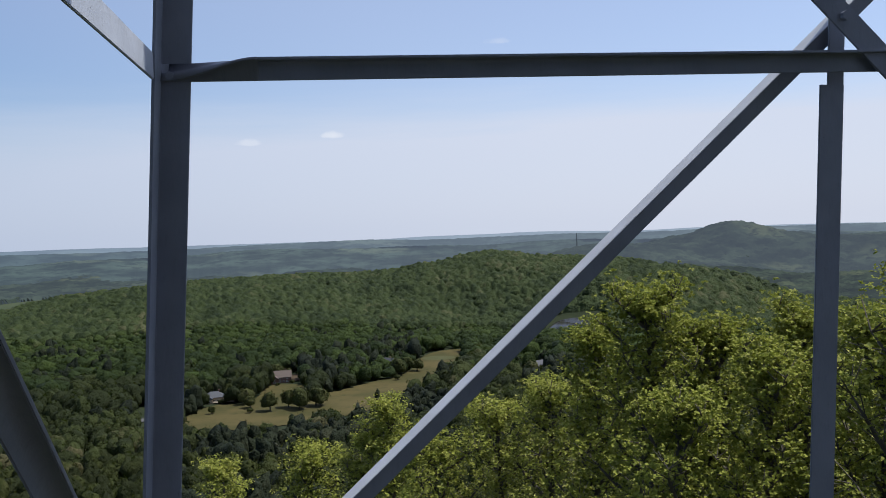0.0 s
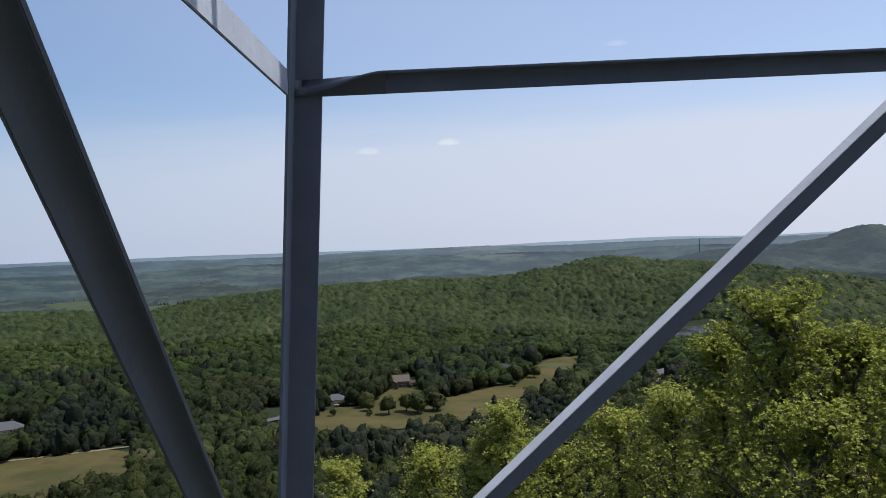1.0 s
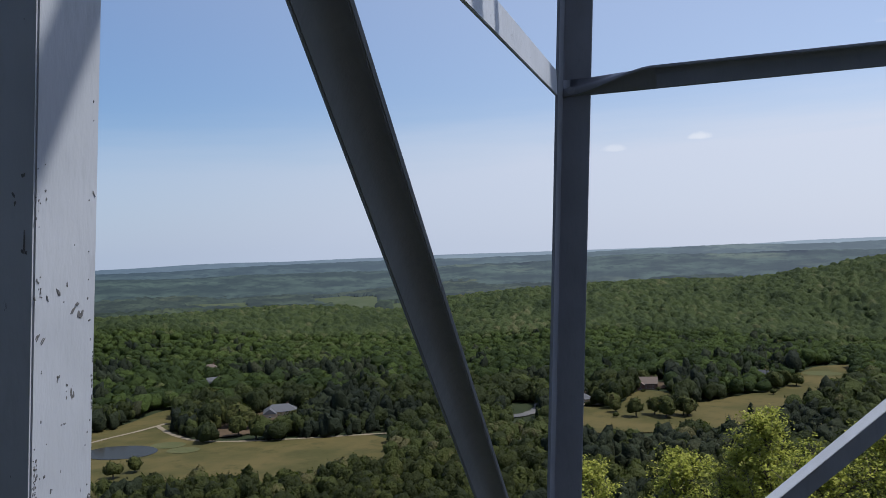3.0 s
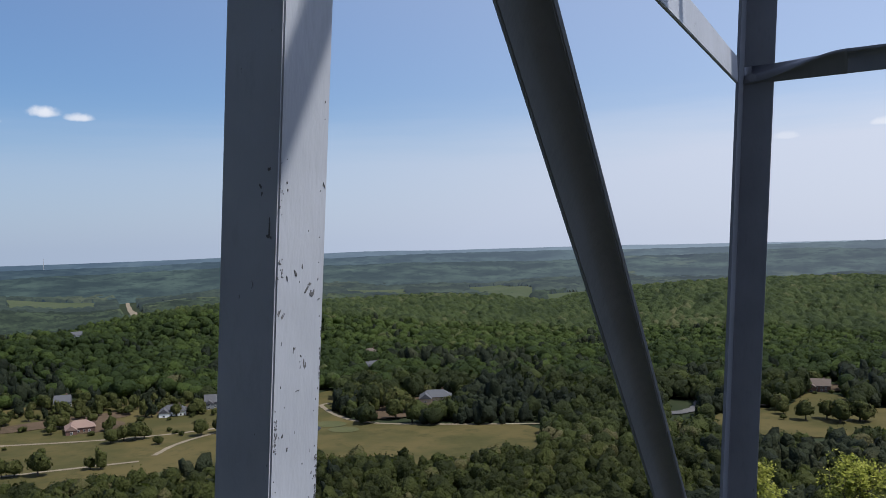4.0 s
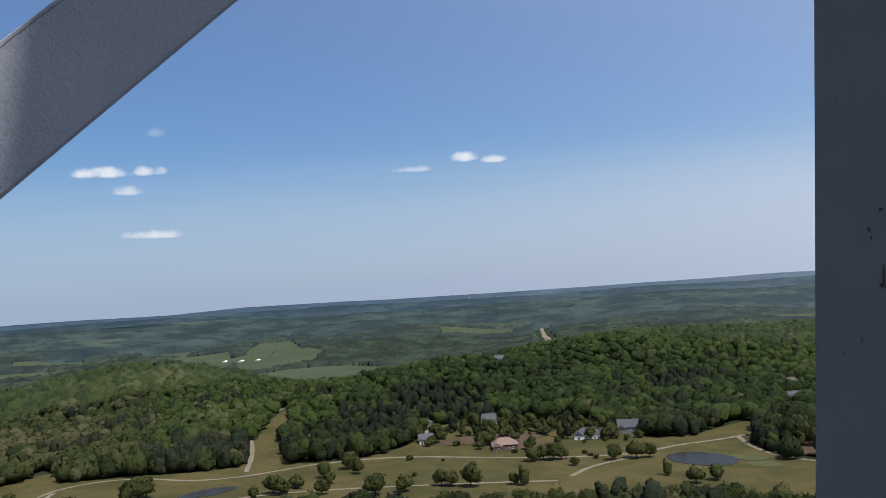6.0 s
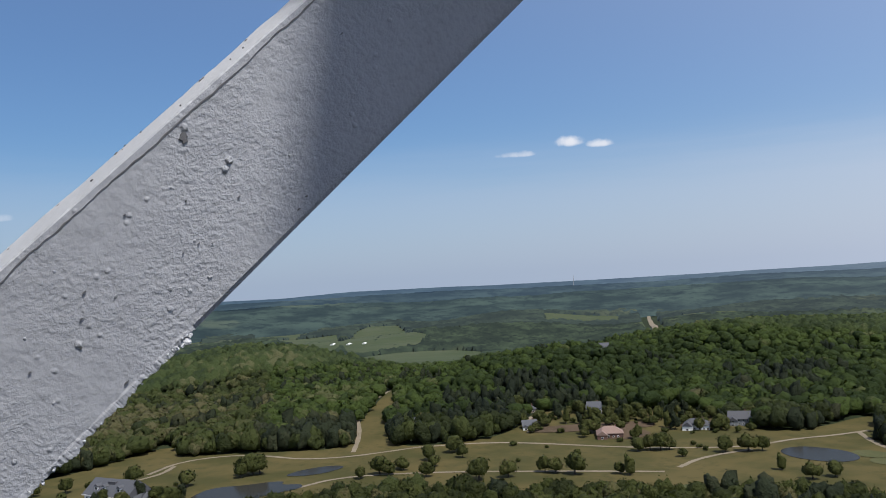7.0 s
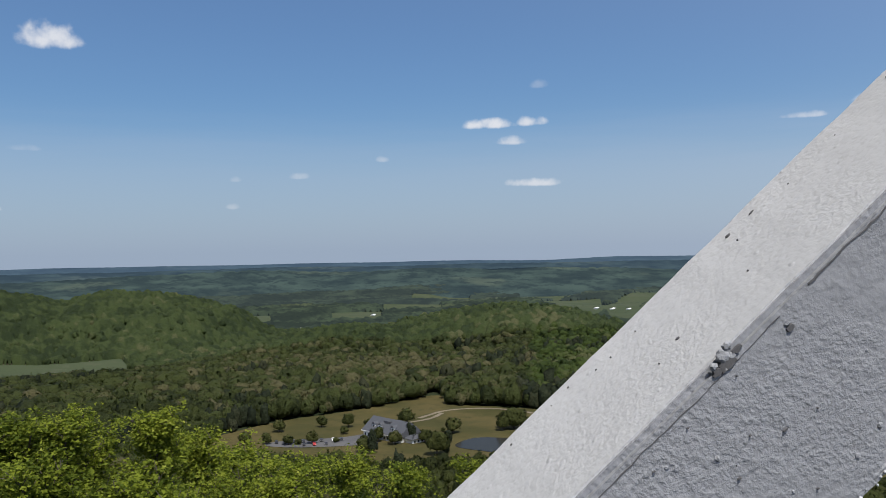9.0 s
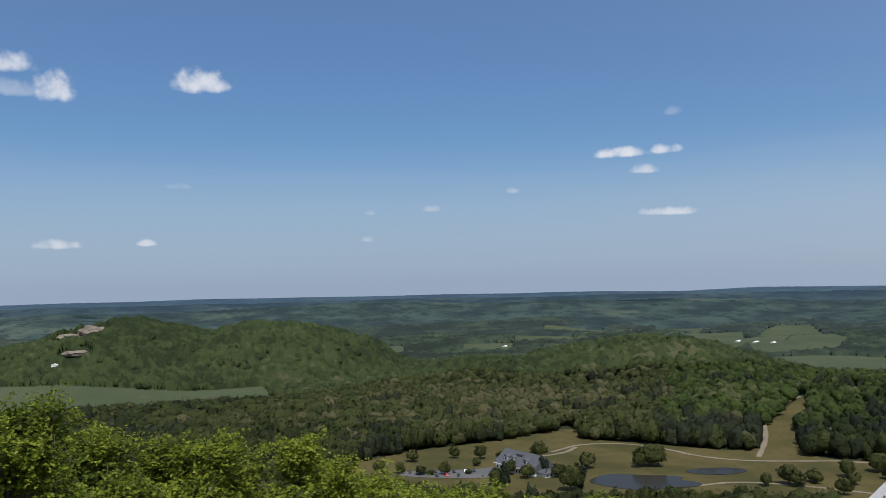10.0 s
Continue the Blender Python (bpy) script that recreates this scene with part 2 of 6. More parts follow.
def plain(name, col, rough=0.7, var=0.12, scale=1.5):
    m, N, p = material(name)
    co = N.add("ShaderNodeTexCoord").outputs["Object"]
    n = N.noise(co, scale, 4.0)
    a = [c * (1 - var) for c in col] + [1]
    b = [min(1, c * (1 + var)) for c in col] + [1]
    N.tree.links.new(N.mix(n, a, b), p.inputs["Base Color"])
    p.inputs["Roughness"].default_value = rough
    return m


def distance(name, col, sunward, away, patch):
    """Backdrop of distance: far woodland and ridges with haze painted on as emission, paler towards the sun."""
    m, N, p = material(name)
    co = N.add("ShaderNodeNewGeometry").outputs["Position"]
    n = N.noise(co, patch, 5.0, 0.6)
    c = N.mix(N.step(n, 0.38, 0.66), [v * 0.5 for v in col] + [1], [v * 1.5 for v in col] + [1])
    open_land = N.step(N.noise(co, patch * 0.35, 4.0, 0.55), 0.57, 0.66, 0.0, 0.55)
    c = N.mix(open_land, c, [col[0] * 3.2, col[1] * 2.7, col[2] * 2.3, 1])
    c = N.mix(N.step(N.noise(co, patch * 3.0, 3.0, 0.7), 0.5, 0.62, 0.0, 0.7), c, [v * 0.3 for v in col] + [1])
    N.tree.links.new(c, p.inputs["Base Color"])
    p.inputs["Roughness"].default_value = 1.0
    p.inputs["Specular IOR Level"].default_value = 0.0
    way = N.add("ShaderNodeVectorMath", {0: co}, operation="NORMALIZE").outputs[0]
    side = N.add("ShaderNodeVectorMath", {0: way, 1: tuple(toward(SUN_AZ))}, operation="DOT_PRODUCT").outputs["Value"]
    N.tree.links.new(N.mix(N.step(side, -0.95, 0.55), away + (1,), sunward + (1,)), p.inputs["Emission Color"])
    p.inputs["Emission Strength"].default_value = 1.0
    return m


# second and third colours glow as haze, towards the sun and away
FAR_A = distance("haze_lit_woods_beyond_the_valley", (0.022, 0.030, 0.015), (0.033, 0.040, 0.053), (0.021, 0.030, 0.034), 0.011)
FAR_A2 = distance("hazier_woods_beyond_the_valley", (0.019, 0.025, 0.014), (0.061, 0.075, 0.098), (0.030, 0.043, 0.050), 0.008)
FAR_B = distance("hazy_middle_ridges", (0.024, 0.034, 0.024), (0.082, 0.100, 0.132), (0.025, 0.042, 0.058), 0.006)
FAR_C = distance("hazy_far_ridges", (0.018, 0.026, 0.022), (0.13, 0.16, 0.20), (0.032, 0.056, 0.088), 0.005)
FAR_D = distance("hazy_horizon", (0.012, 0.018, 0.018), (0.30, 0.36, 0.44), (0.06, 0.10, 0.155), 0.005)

# ---- mesh helpers ----


def mesh_object(name, verts, faces, mat, parent=None, label="", tint=None, smooth=False):
    me = bpy.data.meshes.new(name)
    verts = np.asarray(verts, np.float32).reshape(-1, 3)
    if isinstance(faces, np.ndarray):
        k = faces.shape[1]
        me.vertices.add(len(verts))
        me.vertices.foreach_set("co", verts.ravel())
        me.loops.add(faces.size)
        me.loops.foreach_set("vertex_index", faces.astype(np.int32).ravel())
        me.polygons.add(len(faces))
        me.polygons.foreach_set("loop_start", np.arange(0, faces.size, k, dtype=np.int32))
        me.update(calc_edges=True)
    else:
        me.from_pydata(verts.tolist(), [], faces)
        me.update()
    if tint is not None:
        at = me.attributes.new("tint", "FLOAT", "POINT")
        at.data.foreach_set("value", np.asarray(tint, np.float32))
    if smooth:
        me.polygons.foreach_set("use_smooth", np.ones(len(me.polygons), bool))
    me.materials.append(mat)
    ob = new(name, me)
    if parent is not None:
        ob.parent = parent
    if label:
        ob["label"] = label
    return ob


def part(name, bm, mat, parent=None, label=""):
    me = bpy.data.meshes.new(name)
    bm.normal_update()
    bm.to_mesh(me)
    bm.free()
    me.materials.append(mat)
    ob = new(name, me)
    if parent is not None:
        ob.parent = parent
    if label:
        ob["label"] = label
    return ob


def thing(name, label, category, group="", at=(0, 0, 0), turn=0.0, kind=""):
    e = new(name)
    e.matrix_world = pose(*at, 0, 0, turn)
    return tagged(e, label, category, group, kind)


def box(bm, x0, x1, y0, y1, z0, z1):
    v = [bm.verts.new(c) for c in ((x0, y0, z0), (x1, y0, z0), (x1, y1, z0), (x0, y1, z0), (x0, y0, z1), (x1, y0, z1), (x1, y1, z1), (x0, y1, z1))]
    for f in ((3, 2, 1, 0), (4, 5, 6, 7), (0, 1, 5, 4), (1, 2, 6, 5), (2, 3, 7, 6), (3, 0, 4, 7)):
        bm.faces.new([v[i] for i in f])


def cuboid(x0, x1, y0, y1, z0, z1, bevel=0.0):
    bm = bmesh.new()
    box(bm, x0, x1, y0, y1, z0, z1)
    if bevel:
        bmesh.ops.bevel(bm, geom=bm.edges[:], offset=bevel, segments=1, affect="EDGES")
    return bm


# ---- the lie of the land ----
# ridges: crest points (azimuth, distance, ground height) and half width across
# (the slope towards the tower is longer by the last factor)
RIDGES = [
    ([(0, 0, 80), (-38, 60, 84), (-37, 300, 84), (-38, 620, 74), (-42, 1000, 64)], 150, 1.5, 1.0),
    ([(0, 0, 78), (150, 90, 80), (150, 400, 70)], 170, 1.5, 1.0),
    ([(46, 1180, 28), (49, 1150, 32), (52, 1080, 35), (54, 1040, 26), (57, 1020, 19), (61, 960, 27), (63, 930, 26), (64.5, 880, 22), (66, 800, 12)], 105, 2.0, 1.7),
    ([(46, 1200, 26), (40, 1300, 23), (36, 1300, 24), (33.5, 1300, 17), (31.5, 1280, 8)], 130, 2.0, 2.4),
    ([(21, 1340, 13), (18, 1400, 26), (16.5, 1400, 34), (9, 1450, 31), (4, 1500, 24), (-2, 1600, 18)], 130, 2.0, 2.4),
    ([(3, 1420, 36), (-0.5, 1420, 50), (-3.4, 1420, 64), (-6, 1400, 56), (-11, 1350, 50), (-14.4, 1330, 38), (-17, 1300, 14)], 110, 2.0, 1.6),
    ([(95, 1130, 14), (94, 1160, 17), (90, 1190, 13), (86.6, 1200, 23), (83.3, 1200, 31), (80.4, 1160, 23), (77.4, 1080, 17), (75.5, 1000, 15), (74, 940, 4)], 100, 2.0, 1.6),
    ([(106.0, 1370, 46), (107.5, 1380, 53), (109.5, 1390, 56), (112.2, 1390, 44), (113.8, 1400, 40), (115, 1400, 56), (117.2, 1400, 68), (119.3, 1400, 58), (122, 1400, 36), (127, 1420, 22)], 52, 2.0, 2.4),
    ([(-11, 2500, 30), (-14, 2650, 38), (-17, 2800, 58), (-19.3, 2850, 84), (-21.5, 2850, 60), (-25, 2800, 46), (-32, 2800, 50)], 190, 2.0, 1.2),
]


def polar(az, r):
    a = np.radians(az)
    return -np.sin(a) * r, np.cos(a) * r


def swell(x, y, s, seed):
    """Smooth rolling noise between about -1 and 1."""
    rng = np.random.RandomState(seed)
    out = np.zeros_like(np.asarray(x, float))
    for k in range(6):
        a, ph, f = rng.uniform(0, 2 * np.pi), rng.uniform(0, 6.28), rng.uniform(0.6, 1.7) / s
        out = out + np.sin((np.cos(a) * x + np.sin(a) * y) * f * 2 * np.pi + ph)
    return out / 3.0


def land(x, y):
    """Height of the ground."""
    x, y = np.asarray(x, float), np.asarray(y, float)
    r = np.hypot(x, y)
    h = 88.0 * np.exp(-((r / 195.0) ** 1.2))
    for crest, width, power, front in RIDGES:
        px, py = polar(np.array([c[0] for c in crest], float), np.array([c[1] for c in crest], float))
        best = np.zeros_like(h)
        for i in range(len(crest) - 1):
            dx, dy = px[i + 1] - px[i], py[i + 1] - py[i]
            t = np.clip(((x - px[i]) * dx + (y - py[i]) * dy) / (dx * dx + dy * dy), 0, 1)
            dist = np.hypot(x - px[i] - t * dx, y - py[i] - t * dy)
            z = crest[i][2] + t * (crest[i + 1][2] - crest[i][2])
            near_side = r < np.hypot(px[i] + t * dx, py[i] + t * dy)
            across = np.where(near_side, width * front, width)
            best = np.maximum(best, z * np.exp(-((dist / across) ** power)))
        h = (h**6 + best**6) ** (1 / 6)
    dip = np.clip((r - 800) / 360, 0, 1)
    h = h - 32.0 * dip * dip * (3 - 2 * dip) * (1 - np.clip(h / 22, 0, 1))
    h = h + np.clip((r - 1300) / 500, 0, 1) * (9.0 * swell(x, y, 700, 3) + 4.0 * swell(x, y, 330, 4))
    h = h + np.clip((r - 2200) / 800, 0, 1) * 6.0 * swell(x, y, 900, 5)
    far = np.clip((r - 2950) / 250, 0, 1)
    h = h * (1 - far) - 45.0 * far
    return h


def inside(poly, x, y):
    """Which points lie in a polygon."""
    x, y = np.asarray(x), np.asarray(y)
    res = np.zeros(x.shape, bool)
    n = len(poly)
    for i in range(n):
        (x0, y0), (x1, y1) = poly[i], poly[(i + 1) % n]
        if y0 == y1:
            continue
        cross = ((y0 > y) != (y1 > y)) & (x < (x1 - x0) * (y - y0) / (y1 - y0) + x0)
        res ^= cross
    return res


def make_ground():
    az = np.concatenate([np.arange(-45, 135, 0.75), np.arange(135, 315, 4.0)])
    r = np.concatenate([[0.0], np.geomspace(4, 4850, 170)])
    A, R = np.meshgrid(az, r)
    X, Y = polar(A, R)
    Z = land(X, Y)
    n, m = len(az), len(r)
    i, j = np.meshgrid(np.arange(m - 1), np.arange(n), indexing="ij")
    f = np.stack([i * n + j, (i + 1) * n + j, (i + 1) * n + (j + 1) % n, i * n + (j + 1) % n], -1).reshape(-1, 4)[:, ::-1]
    ob = mesh_object("ground", np.stack([X, Y, Z], -1), f.copy(), FLOOR, smooth=True)
    tagged(ob, "dark leaf-strewn woodland ground rolling to the horizon", "ground", kind="structure")


make_ground()

# ---- golf course in the valley ----
GOLF = [(-480, -160), (-545, -124), (-590, -92), (-609, -59), (-639, -23), (-692, 22), (-632, 29), (-622, 60), (-600, 100), (-585, 138), (-667, 165),
        (-795, 228), (-778, 238), (-657, 186), (-570, 165), (-554, 190), (-549, 227), (-566, 262), (-610, 294), (-584, 350), (-561, 397), (-518, 411),
        (-470, 390), (-450, 425), (-468, 490), (-447, 495), (-420, 450), (-385, 416), (-352, 403), (-302, 425), (-250, 458), (-206, 372), (-237, 336),
        (-259, 319), (-296, 305), (-309, 285), (-348, 226), (-385, 180), (-420, 140), (-430, 90), (-425, 36), (-431, -29), (-440, -63), (-455, -110)]
FAIR2 = [(-170, 524), (-162, 571), (-133, 565), (-140, 644), (-111, 640), (-95, 580), (-56, 642), (-31, 665), (-23, 778), (18, 805), (18, 739), (-5, 635), (-45, 528), (-97, 490), (-153, 480)]
LOT = [(-500, -20), (-496, -44), (-496, -72), (-504, -92), (-516, -88), (-520, -62), (-524, -40), (-540, -26), (-536, -14), (-514, -26)]
POND_A = [(-486, 22), (-499, 26), (-513, 38), (-507, 56), (-508, 68), (-504, 79), (-495, 74), (-490, 86), (-478, 84), (-473, 64), (-463, 50), (-474, 34)]
POND_B = [(-519, 79), (-530, 92), (-533, 106), (-530, 118), (-521, 119), (-512, 105), (-511, 92)]
POND_C = [(-412, 365), (-411, 379), (-398, 386), (-384, 389), (-368, 382), (-362, 370), (-368, 357), (-389, 351), (-404, 356)]
CLEARINGS = [GOLF, FAIR2, LOT]


def smoothed(poly, times=2):
    for _ in range(times):
        poly = [q for (a, b), (c, d) in zip(poly, poly[1:] + poly[:1]) for q in ((0.75 * a + 0.25 * c, 0.75 * b + 0.25 * d), (0.25 * a + 0.75 * c, 0.25 * b + 0.75 * d))]
    return poly


def sheet(name, poly, mat, lift, label, category, cell=9.0, rounded=True):
    """A patch of ground cover that follows the land."""
    poly = smoothed(poly) if rounded else poly
    bm = bmesh.new()
    bm.faces.new([bm.verts.new((a, b, 0)) for a, b in poly])
    xs, ys = [a for a, _ in poly], [b for _, b in poly]
    for lo, hi, axis in ((min(xs), max(xs), 0), (min(ys), max(ys), 1)):
        c = lo + cell
        while c < hi:
            no = (1, 0, 0) if axis == 0 else (0, 1, 0)
            bmesh.ops.bisect_plane(bm, geom=bm.verts[:] + bm.edges[:] + bm.faces[:], plane_co=(c, c, 0), plane_no=no)
            c += cell
    z = land([v.co.x for v in bm.verts], [v.co.y for v in bm.verts])
    for v, h in zip(bm.verts, z):
        v.co.z = h + lift
    for f in bm.faces:
        if f.normal.z < 0:
            f.normal_flip()
    bm.normal_update()
    for f in bm.faces:
        if f.normal.z < 0:
            f.normal_flip()
    ob = part(name, bm, mat)
    return tagged(ob, label, category, kind="structure")


def ribbon(name, pts, width, mat, lift, label, category):
    """A path or road along a line on the land."""
    for _ in range(3):
        pts = [pts[0]] + [q for (a, b), (c, d) in zip(pts, pts[1:]) for q in ((0.75 * a + 0.25 * c, 0.75 * b + 0.25 * d), (0.25 * a + 0.75 * c, 0.25 * b + 0.75 * d))] + [pts[-1]]
    v, f = [], []
    for i, (x, y) in enumerate(pts):
        a, b = pts[max(i - 1, 0)], pts[min(i + 1, len(pts) - 1)]
        d = Vector((b[0] - a[0], b[1] - a[1])).normalized()
        w = width / 2 * (1 + 0.12 * math.sin(i * 1.7))
        for k in (-1, 1):
            px, py = x - d.y * w * k, y + d.x * w * k
            v.append((px, py, float(land(px, py)) + lift))
        if i:
            f.append((2 * i - 1, 2 * i - 2, 2 * i, 2 * i + 1)[::-1])
    return tagged(mesh_object(name, v, f, mat), label, category, kind="structure")


sheet("fairway", GOLF, GRASS, 0.6, "mown olive-green golf fairway turning straw-coloured", "grass")
sheet("fairway", FAIR2, GRASS, 0.6, "mown fairway running between the woods", "grass")
PATHLINES = [
    [(-555, 179), (-540, 223), (-515, 254), (-478, 285), (-449, 316), (-427, 355), (-432, 390), (-426, 422), (-426, 450)],
    [(-568, 136), (-631, 158), (-711, 174), (-753, 199), (-791, 229)],
    [(-582, 3), (-617, 26), (-612, 71), (-554, 107), (-555, 179)],
    [(-479, 79), (-495, 109), (-475, 159), (-430, 225), (-397, 270)],
    [(-402, 283), (-418, 310), (-421, 350)],
    [(-425, 440), (-392, 418), (-353, 404), (-302, 426), (-256, 452), (-225, 470)],
    [(-560, -20), (-575, 10), (-600, 20)],
]
for line in PATHLINES:
    ribbon("cart_path", line, 3.4, PATHS, 0.75, "pale gravel cart path across the fairway", "path")
sheet("parking_lot", LOT, ASPHALT, 0.8, "grey asphalt parking lot beside the clubhouse", "parking lot")
for p in (POND_A, POND_B, POND_C):
    sheet("pond", p, WATER, 0.85, "dark still pond in the fairway", "pond")
for c, rr in (((-352, 402 - 18), 9), ((-8, 745), 13), ((-372, 393), 10), ((-352, 262), 11)):
    ring = [(c[0] + rr * math.cos(a) * 1.25, c[1] + rr * math.sin(a)) for a in np.linspace(0, 6.28, 9)[:-1]]
    sheet("putting_green", ring, GREEN, 0.8, "close-mown pale putting green", "putting green")

# ---- woods ----
RNG = np.random.RandomState(7)


def scatter(az0, az1, r0, r1, gap):
    """Uneven rows of places over a sector of the land."""
    step = gap
    lim = r1 + step
    g = np.arange(-lim, lim, step)
    X, Y = np.meshgrid(g, g)
    X = X + RNG.uniform(-0.42, 0.42, X.shape) * step
    Y = Y + RNG.uniform(-0.42, 0.42, X.shape) * step
    X, Y = X.ravel(), Y.ravel()
    r, az = np.hypot(X, Y), np.degrees(np.arctan2(-X, Y))
    keep = (r > r0) & (r < r1) & (az > az0) & (az < az1)
    return X[keep], Y[keep]


FIELDS = []  # far open fields, filled below as (polygon)
HOUSES = []  # clearings round houses: x, y, radius


def open_ground(x, y):
    o = np.zeros(len(x), bool)
    for p in CLEARINGS + FIELDS:
        o |= inside(p, x, y)
    for hx, hy, hr in HOUSES:
        o |= np.hypot(x - hx, y - hy) < hr
    return o


def sector(a0, a1, r0, r1):
    """A field between two azimuths and two distances."""
    out = [(a, r0) for a in np.linspace(a0, a1, 6)] + [(a, r1) for a in np.linspace(a1, a0, 6)]
    return [tuple(float(v) for v in polar(a, r)) for a, r in out]


def field(*corners):
    return [tuple(float(v) for v in polar(a, r)) for a, r in corners]


FAR_FIELDS = [
    (field((83.2, 2330), (82.6, 2700), (82.4, 2890), (79.5, 2900), (78.1, 2690), (78.6, 2480), (80, 2330)), MEADOW), (field((81.5, 2290), (77.2, 2400), (76.9, 2000), (77.2, 1840), (78.6, 1800), (80.5, 2050)), MEADOW),
    (field((77.1, 2050), (76.0, 2400), (74.8, 2680), (73.2, 2720), (72.2, 2270), (71.0, 2080), (71.6, 1800), (74.8, 1730), (76.4, 1760)), MEADOW),
    (field((76.6, 1700), (73, 1715), (69.3, 1690), (67.4, 1650), (67.4, 1500), (69.3, 1390), (72, 1390), (75, 1480)), MEADOW),
    (field((70.4, 2380), (68.4, 2420), (68.2, 2230), (70.3, 2160)), MEADOW), (field((68.2, 2860), (66.6, 2900), (66.6, 2760), (68.2, 2740)), QUARRY),
    (sector(88, 92, 2050, 2300), MEADOW), (sector(96.3, 100.8, 1560, 1760), MEADOW), (sector(92, 95.5, 1850, 2050), MEADOW), (sector(99.5, 103, 1820, 2050), MEADOW), (sector(86, 90, 2500, 2720), MEADOW), (sector(104, 110, 2450, 2700), MEADOW),
    (field((107, 1030), (114, 1020), (125, 1100), (131, 1110), (131, 1285), (124.7, 1270), (116.6, 1206), (109, 1190)), MEADOW),
    (field((28.4, 2200), (24.7, 2340), (24.2, 2150), (25, 1900), (28.2, 1880)), MEADOW), (field((34, 2580), (31.5, 2690), (29.2, 2380), (29.6, 2060), (30.8, 2040), (33, 2350)), MEADOW),
    (sector(1.2, 3.8, 2400, 2800), MEADOW), (sector(38, 42, 2300, 2500), MEADOW), (sector(8, 12, 2480, 2700), MEADOW), (sector(50, 54, 2300, 2500), MEADOW), (sector(58, 63, 2500, 2700), MEADOW),
]
for p, m in FAR_FIELDS:
    FIELDS.append(p)
    sheet("meadow", p, m, 3.0, "open green meadow among far woods", "field", cell=40.0, rounded=False)
PARK = sector(-4.5, 3.8, 985, 1075)
sheet("meadow", PARK, GRASS, 1.2, "pale grass showing between scattered trees", "field", cell=60.0, rounded=False)
CUT = [tuple(float(v) for v in polar(a, r)) for a, r in ((55.5, 1900), (55.95, 2500), (56.1, 2930), (56.28, 2930), (56.2, 2500), (55.95, 1900))]
FIELDS.append([tuple(float(v) for v in polar(a, r)) for a, r in ((55.0, 1850), (55.5, 2500), (55.7, 2960), (56.7, 2960), (56.65, 2500), (56.5, 1850))])
sheet("power_line_cut", CUT, PATHS, 1.2, "pale bare strip cut through the woods", "clearing", cell=90.0, rounded=False)
LAKE = [tuple(float(v) for v in polar(a, r)) for a, r in ((-6.8, 1070), (-7.2, 1110), (-8.6, 1125), (-10.2, 1110), (-10.4, 1085), (-8.6, 1070))]
FIELDS.append([tuple(float(v) for v in polar(a, r)) for a, r in ((-6.4, 960), (-6.4, 1140), (-10.8, 1140), (-10.8, 960))])
sheet("lake", LAKE, LAKE_WATER, 1.5, "silvery lake among the woods", "lake", cell=60.0)
QUARRY_AT = [(119.5, 1368, 0.6, 15), (120.9, 1366, 0.5, 9), (120.5, 1300, 0.6, 8)]

# house plots: x, y, facing turn, width, depth, wall height, roof, wall, hip, clearing
HOUSE_PLOTS = [
    ("house", -164, 582, 20, 16, 11, 4.2, "slate", "tan", True, 17, "single-storey tan house with a grey hipped roof"),
    ("house", -131, 652, 12, 18, 11, 5.2, "brown", "brick", False, 19, "large brick house with steep brown gables"),
    ("house", -51, 699, -20, 13, 11, 5.5, "slate", "white", False, 14, "white gabled house at the edge of pines"),
    ("house", 75, 662, 40, 18, 11, 4.5, "slate", "white", False, 16, "white house beside the valley road"),
    ("house", -361, 494, 35, 26, 14, 4.6, "slate", "tan", True, 24, "wide low house with a blue-grey hipped roof"),
    ("house", -492, 580, 50, 20, 12, 4.5, "slate", "grey", False, 16, "grey-roofed house half hidden in the woods"),
    ("house", -548, 640, 35, 16, 12, 4.5, "brown", "tan", True, 14, "brown-roofed house half hidden in the woods"),
    ("house", -508, 303, 62, 20, 13, 4.2, "pink", "brick", True, 20, "low brick house with a salmon-pink roof"),
    ("house", -576, 331, 52, 12, 11, 7.0, "slate", "grey", False, 15, "tall grey two-storey house with dark gable"),
    ("house", -497, 367, 48, 20, 12, 4.6, "dark", "white", True, 18, "dark-roofed house with white walls"),
    ("house", -494, 402, 52, 18, 12, 5.5, "dark", "grey", False, 17, "grey two-storey house with a dark roof"),
    ("house", -562, 268, 70, 12, 9, 3.6, "slate", "white", False, 12, "small white house under dark trees"),
    ("house", -612, 292, 70, 13, 9, 3.6, "slate", "tan", True, 12, "small tan house under dark trees"),
    ("house", -622, 205, 70, 13, 9, 3.8, "slate", "white", False, 12, "small white house under dark trees"),
    ("house", -833, 497, 60, 12, 9, 7.8, "slate", "white", False, 12, "white gabled house on the wooded ridge"),
]
for h in HOUSE_PLOTS:
    HOUSES.append((h[1], h[2], h[10] * 0.82))
    away = math.hypot(h[1], h[2])
    for step, wide in ((20, 0.5), (34, 0.3)):
        HOUSES.append((h[1] * (1 - step / away), h[2] * (1 - step / away), h[4] * wide))
HOUSES += [(-519, -14, 26), (-200, 560, 14), (-190, 540, 14), (88, 790, 14), (90, 850, 13), (86, 820, 13), (84, 750, 14), (78, 705, 14), (74, 670, 12), (70, 630, 12), (64, 600, 10),
           (-560, 330, 20), (-545, 360, 20), (-540, 290, 16), (-590, 300, 14), (-570, 400, 12), (-585, 240, 9)]
for a, r, w, hh in QUARRY_AT:
    qx, qy = polar(a, r)
    HOUSES.append((float(qx), float(qy), 24))


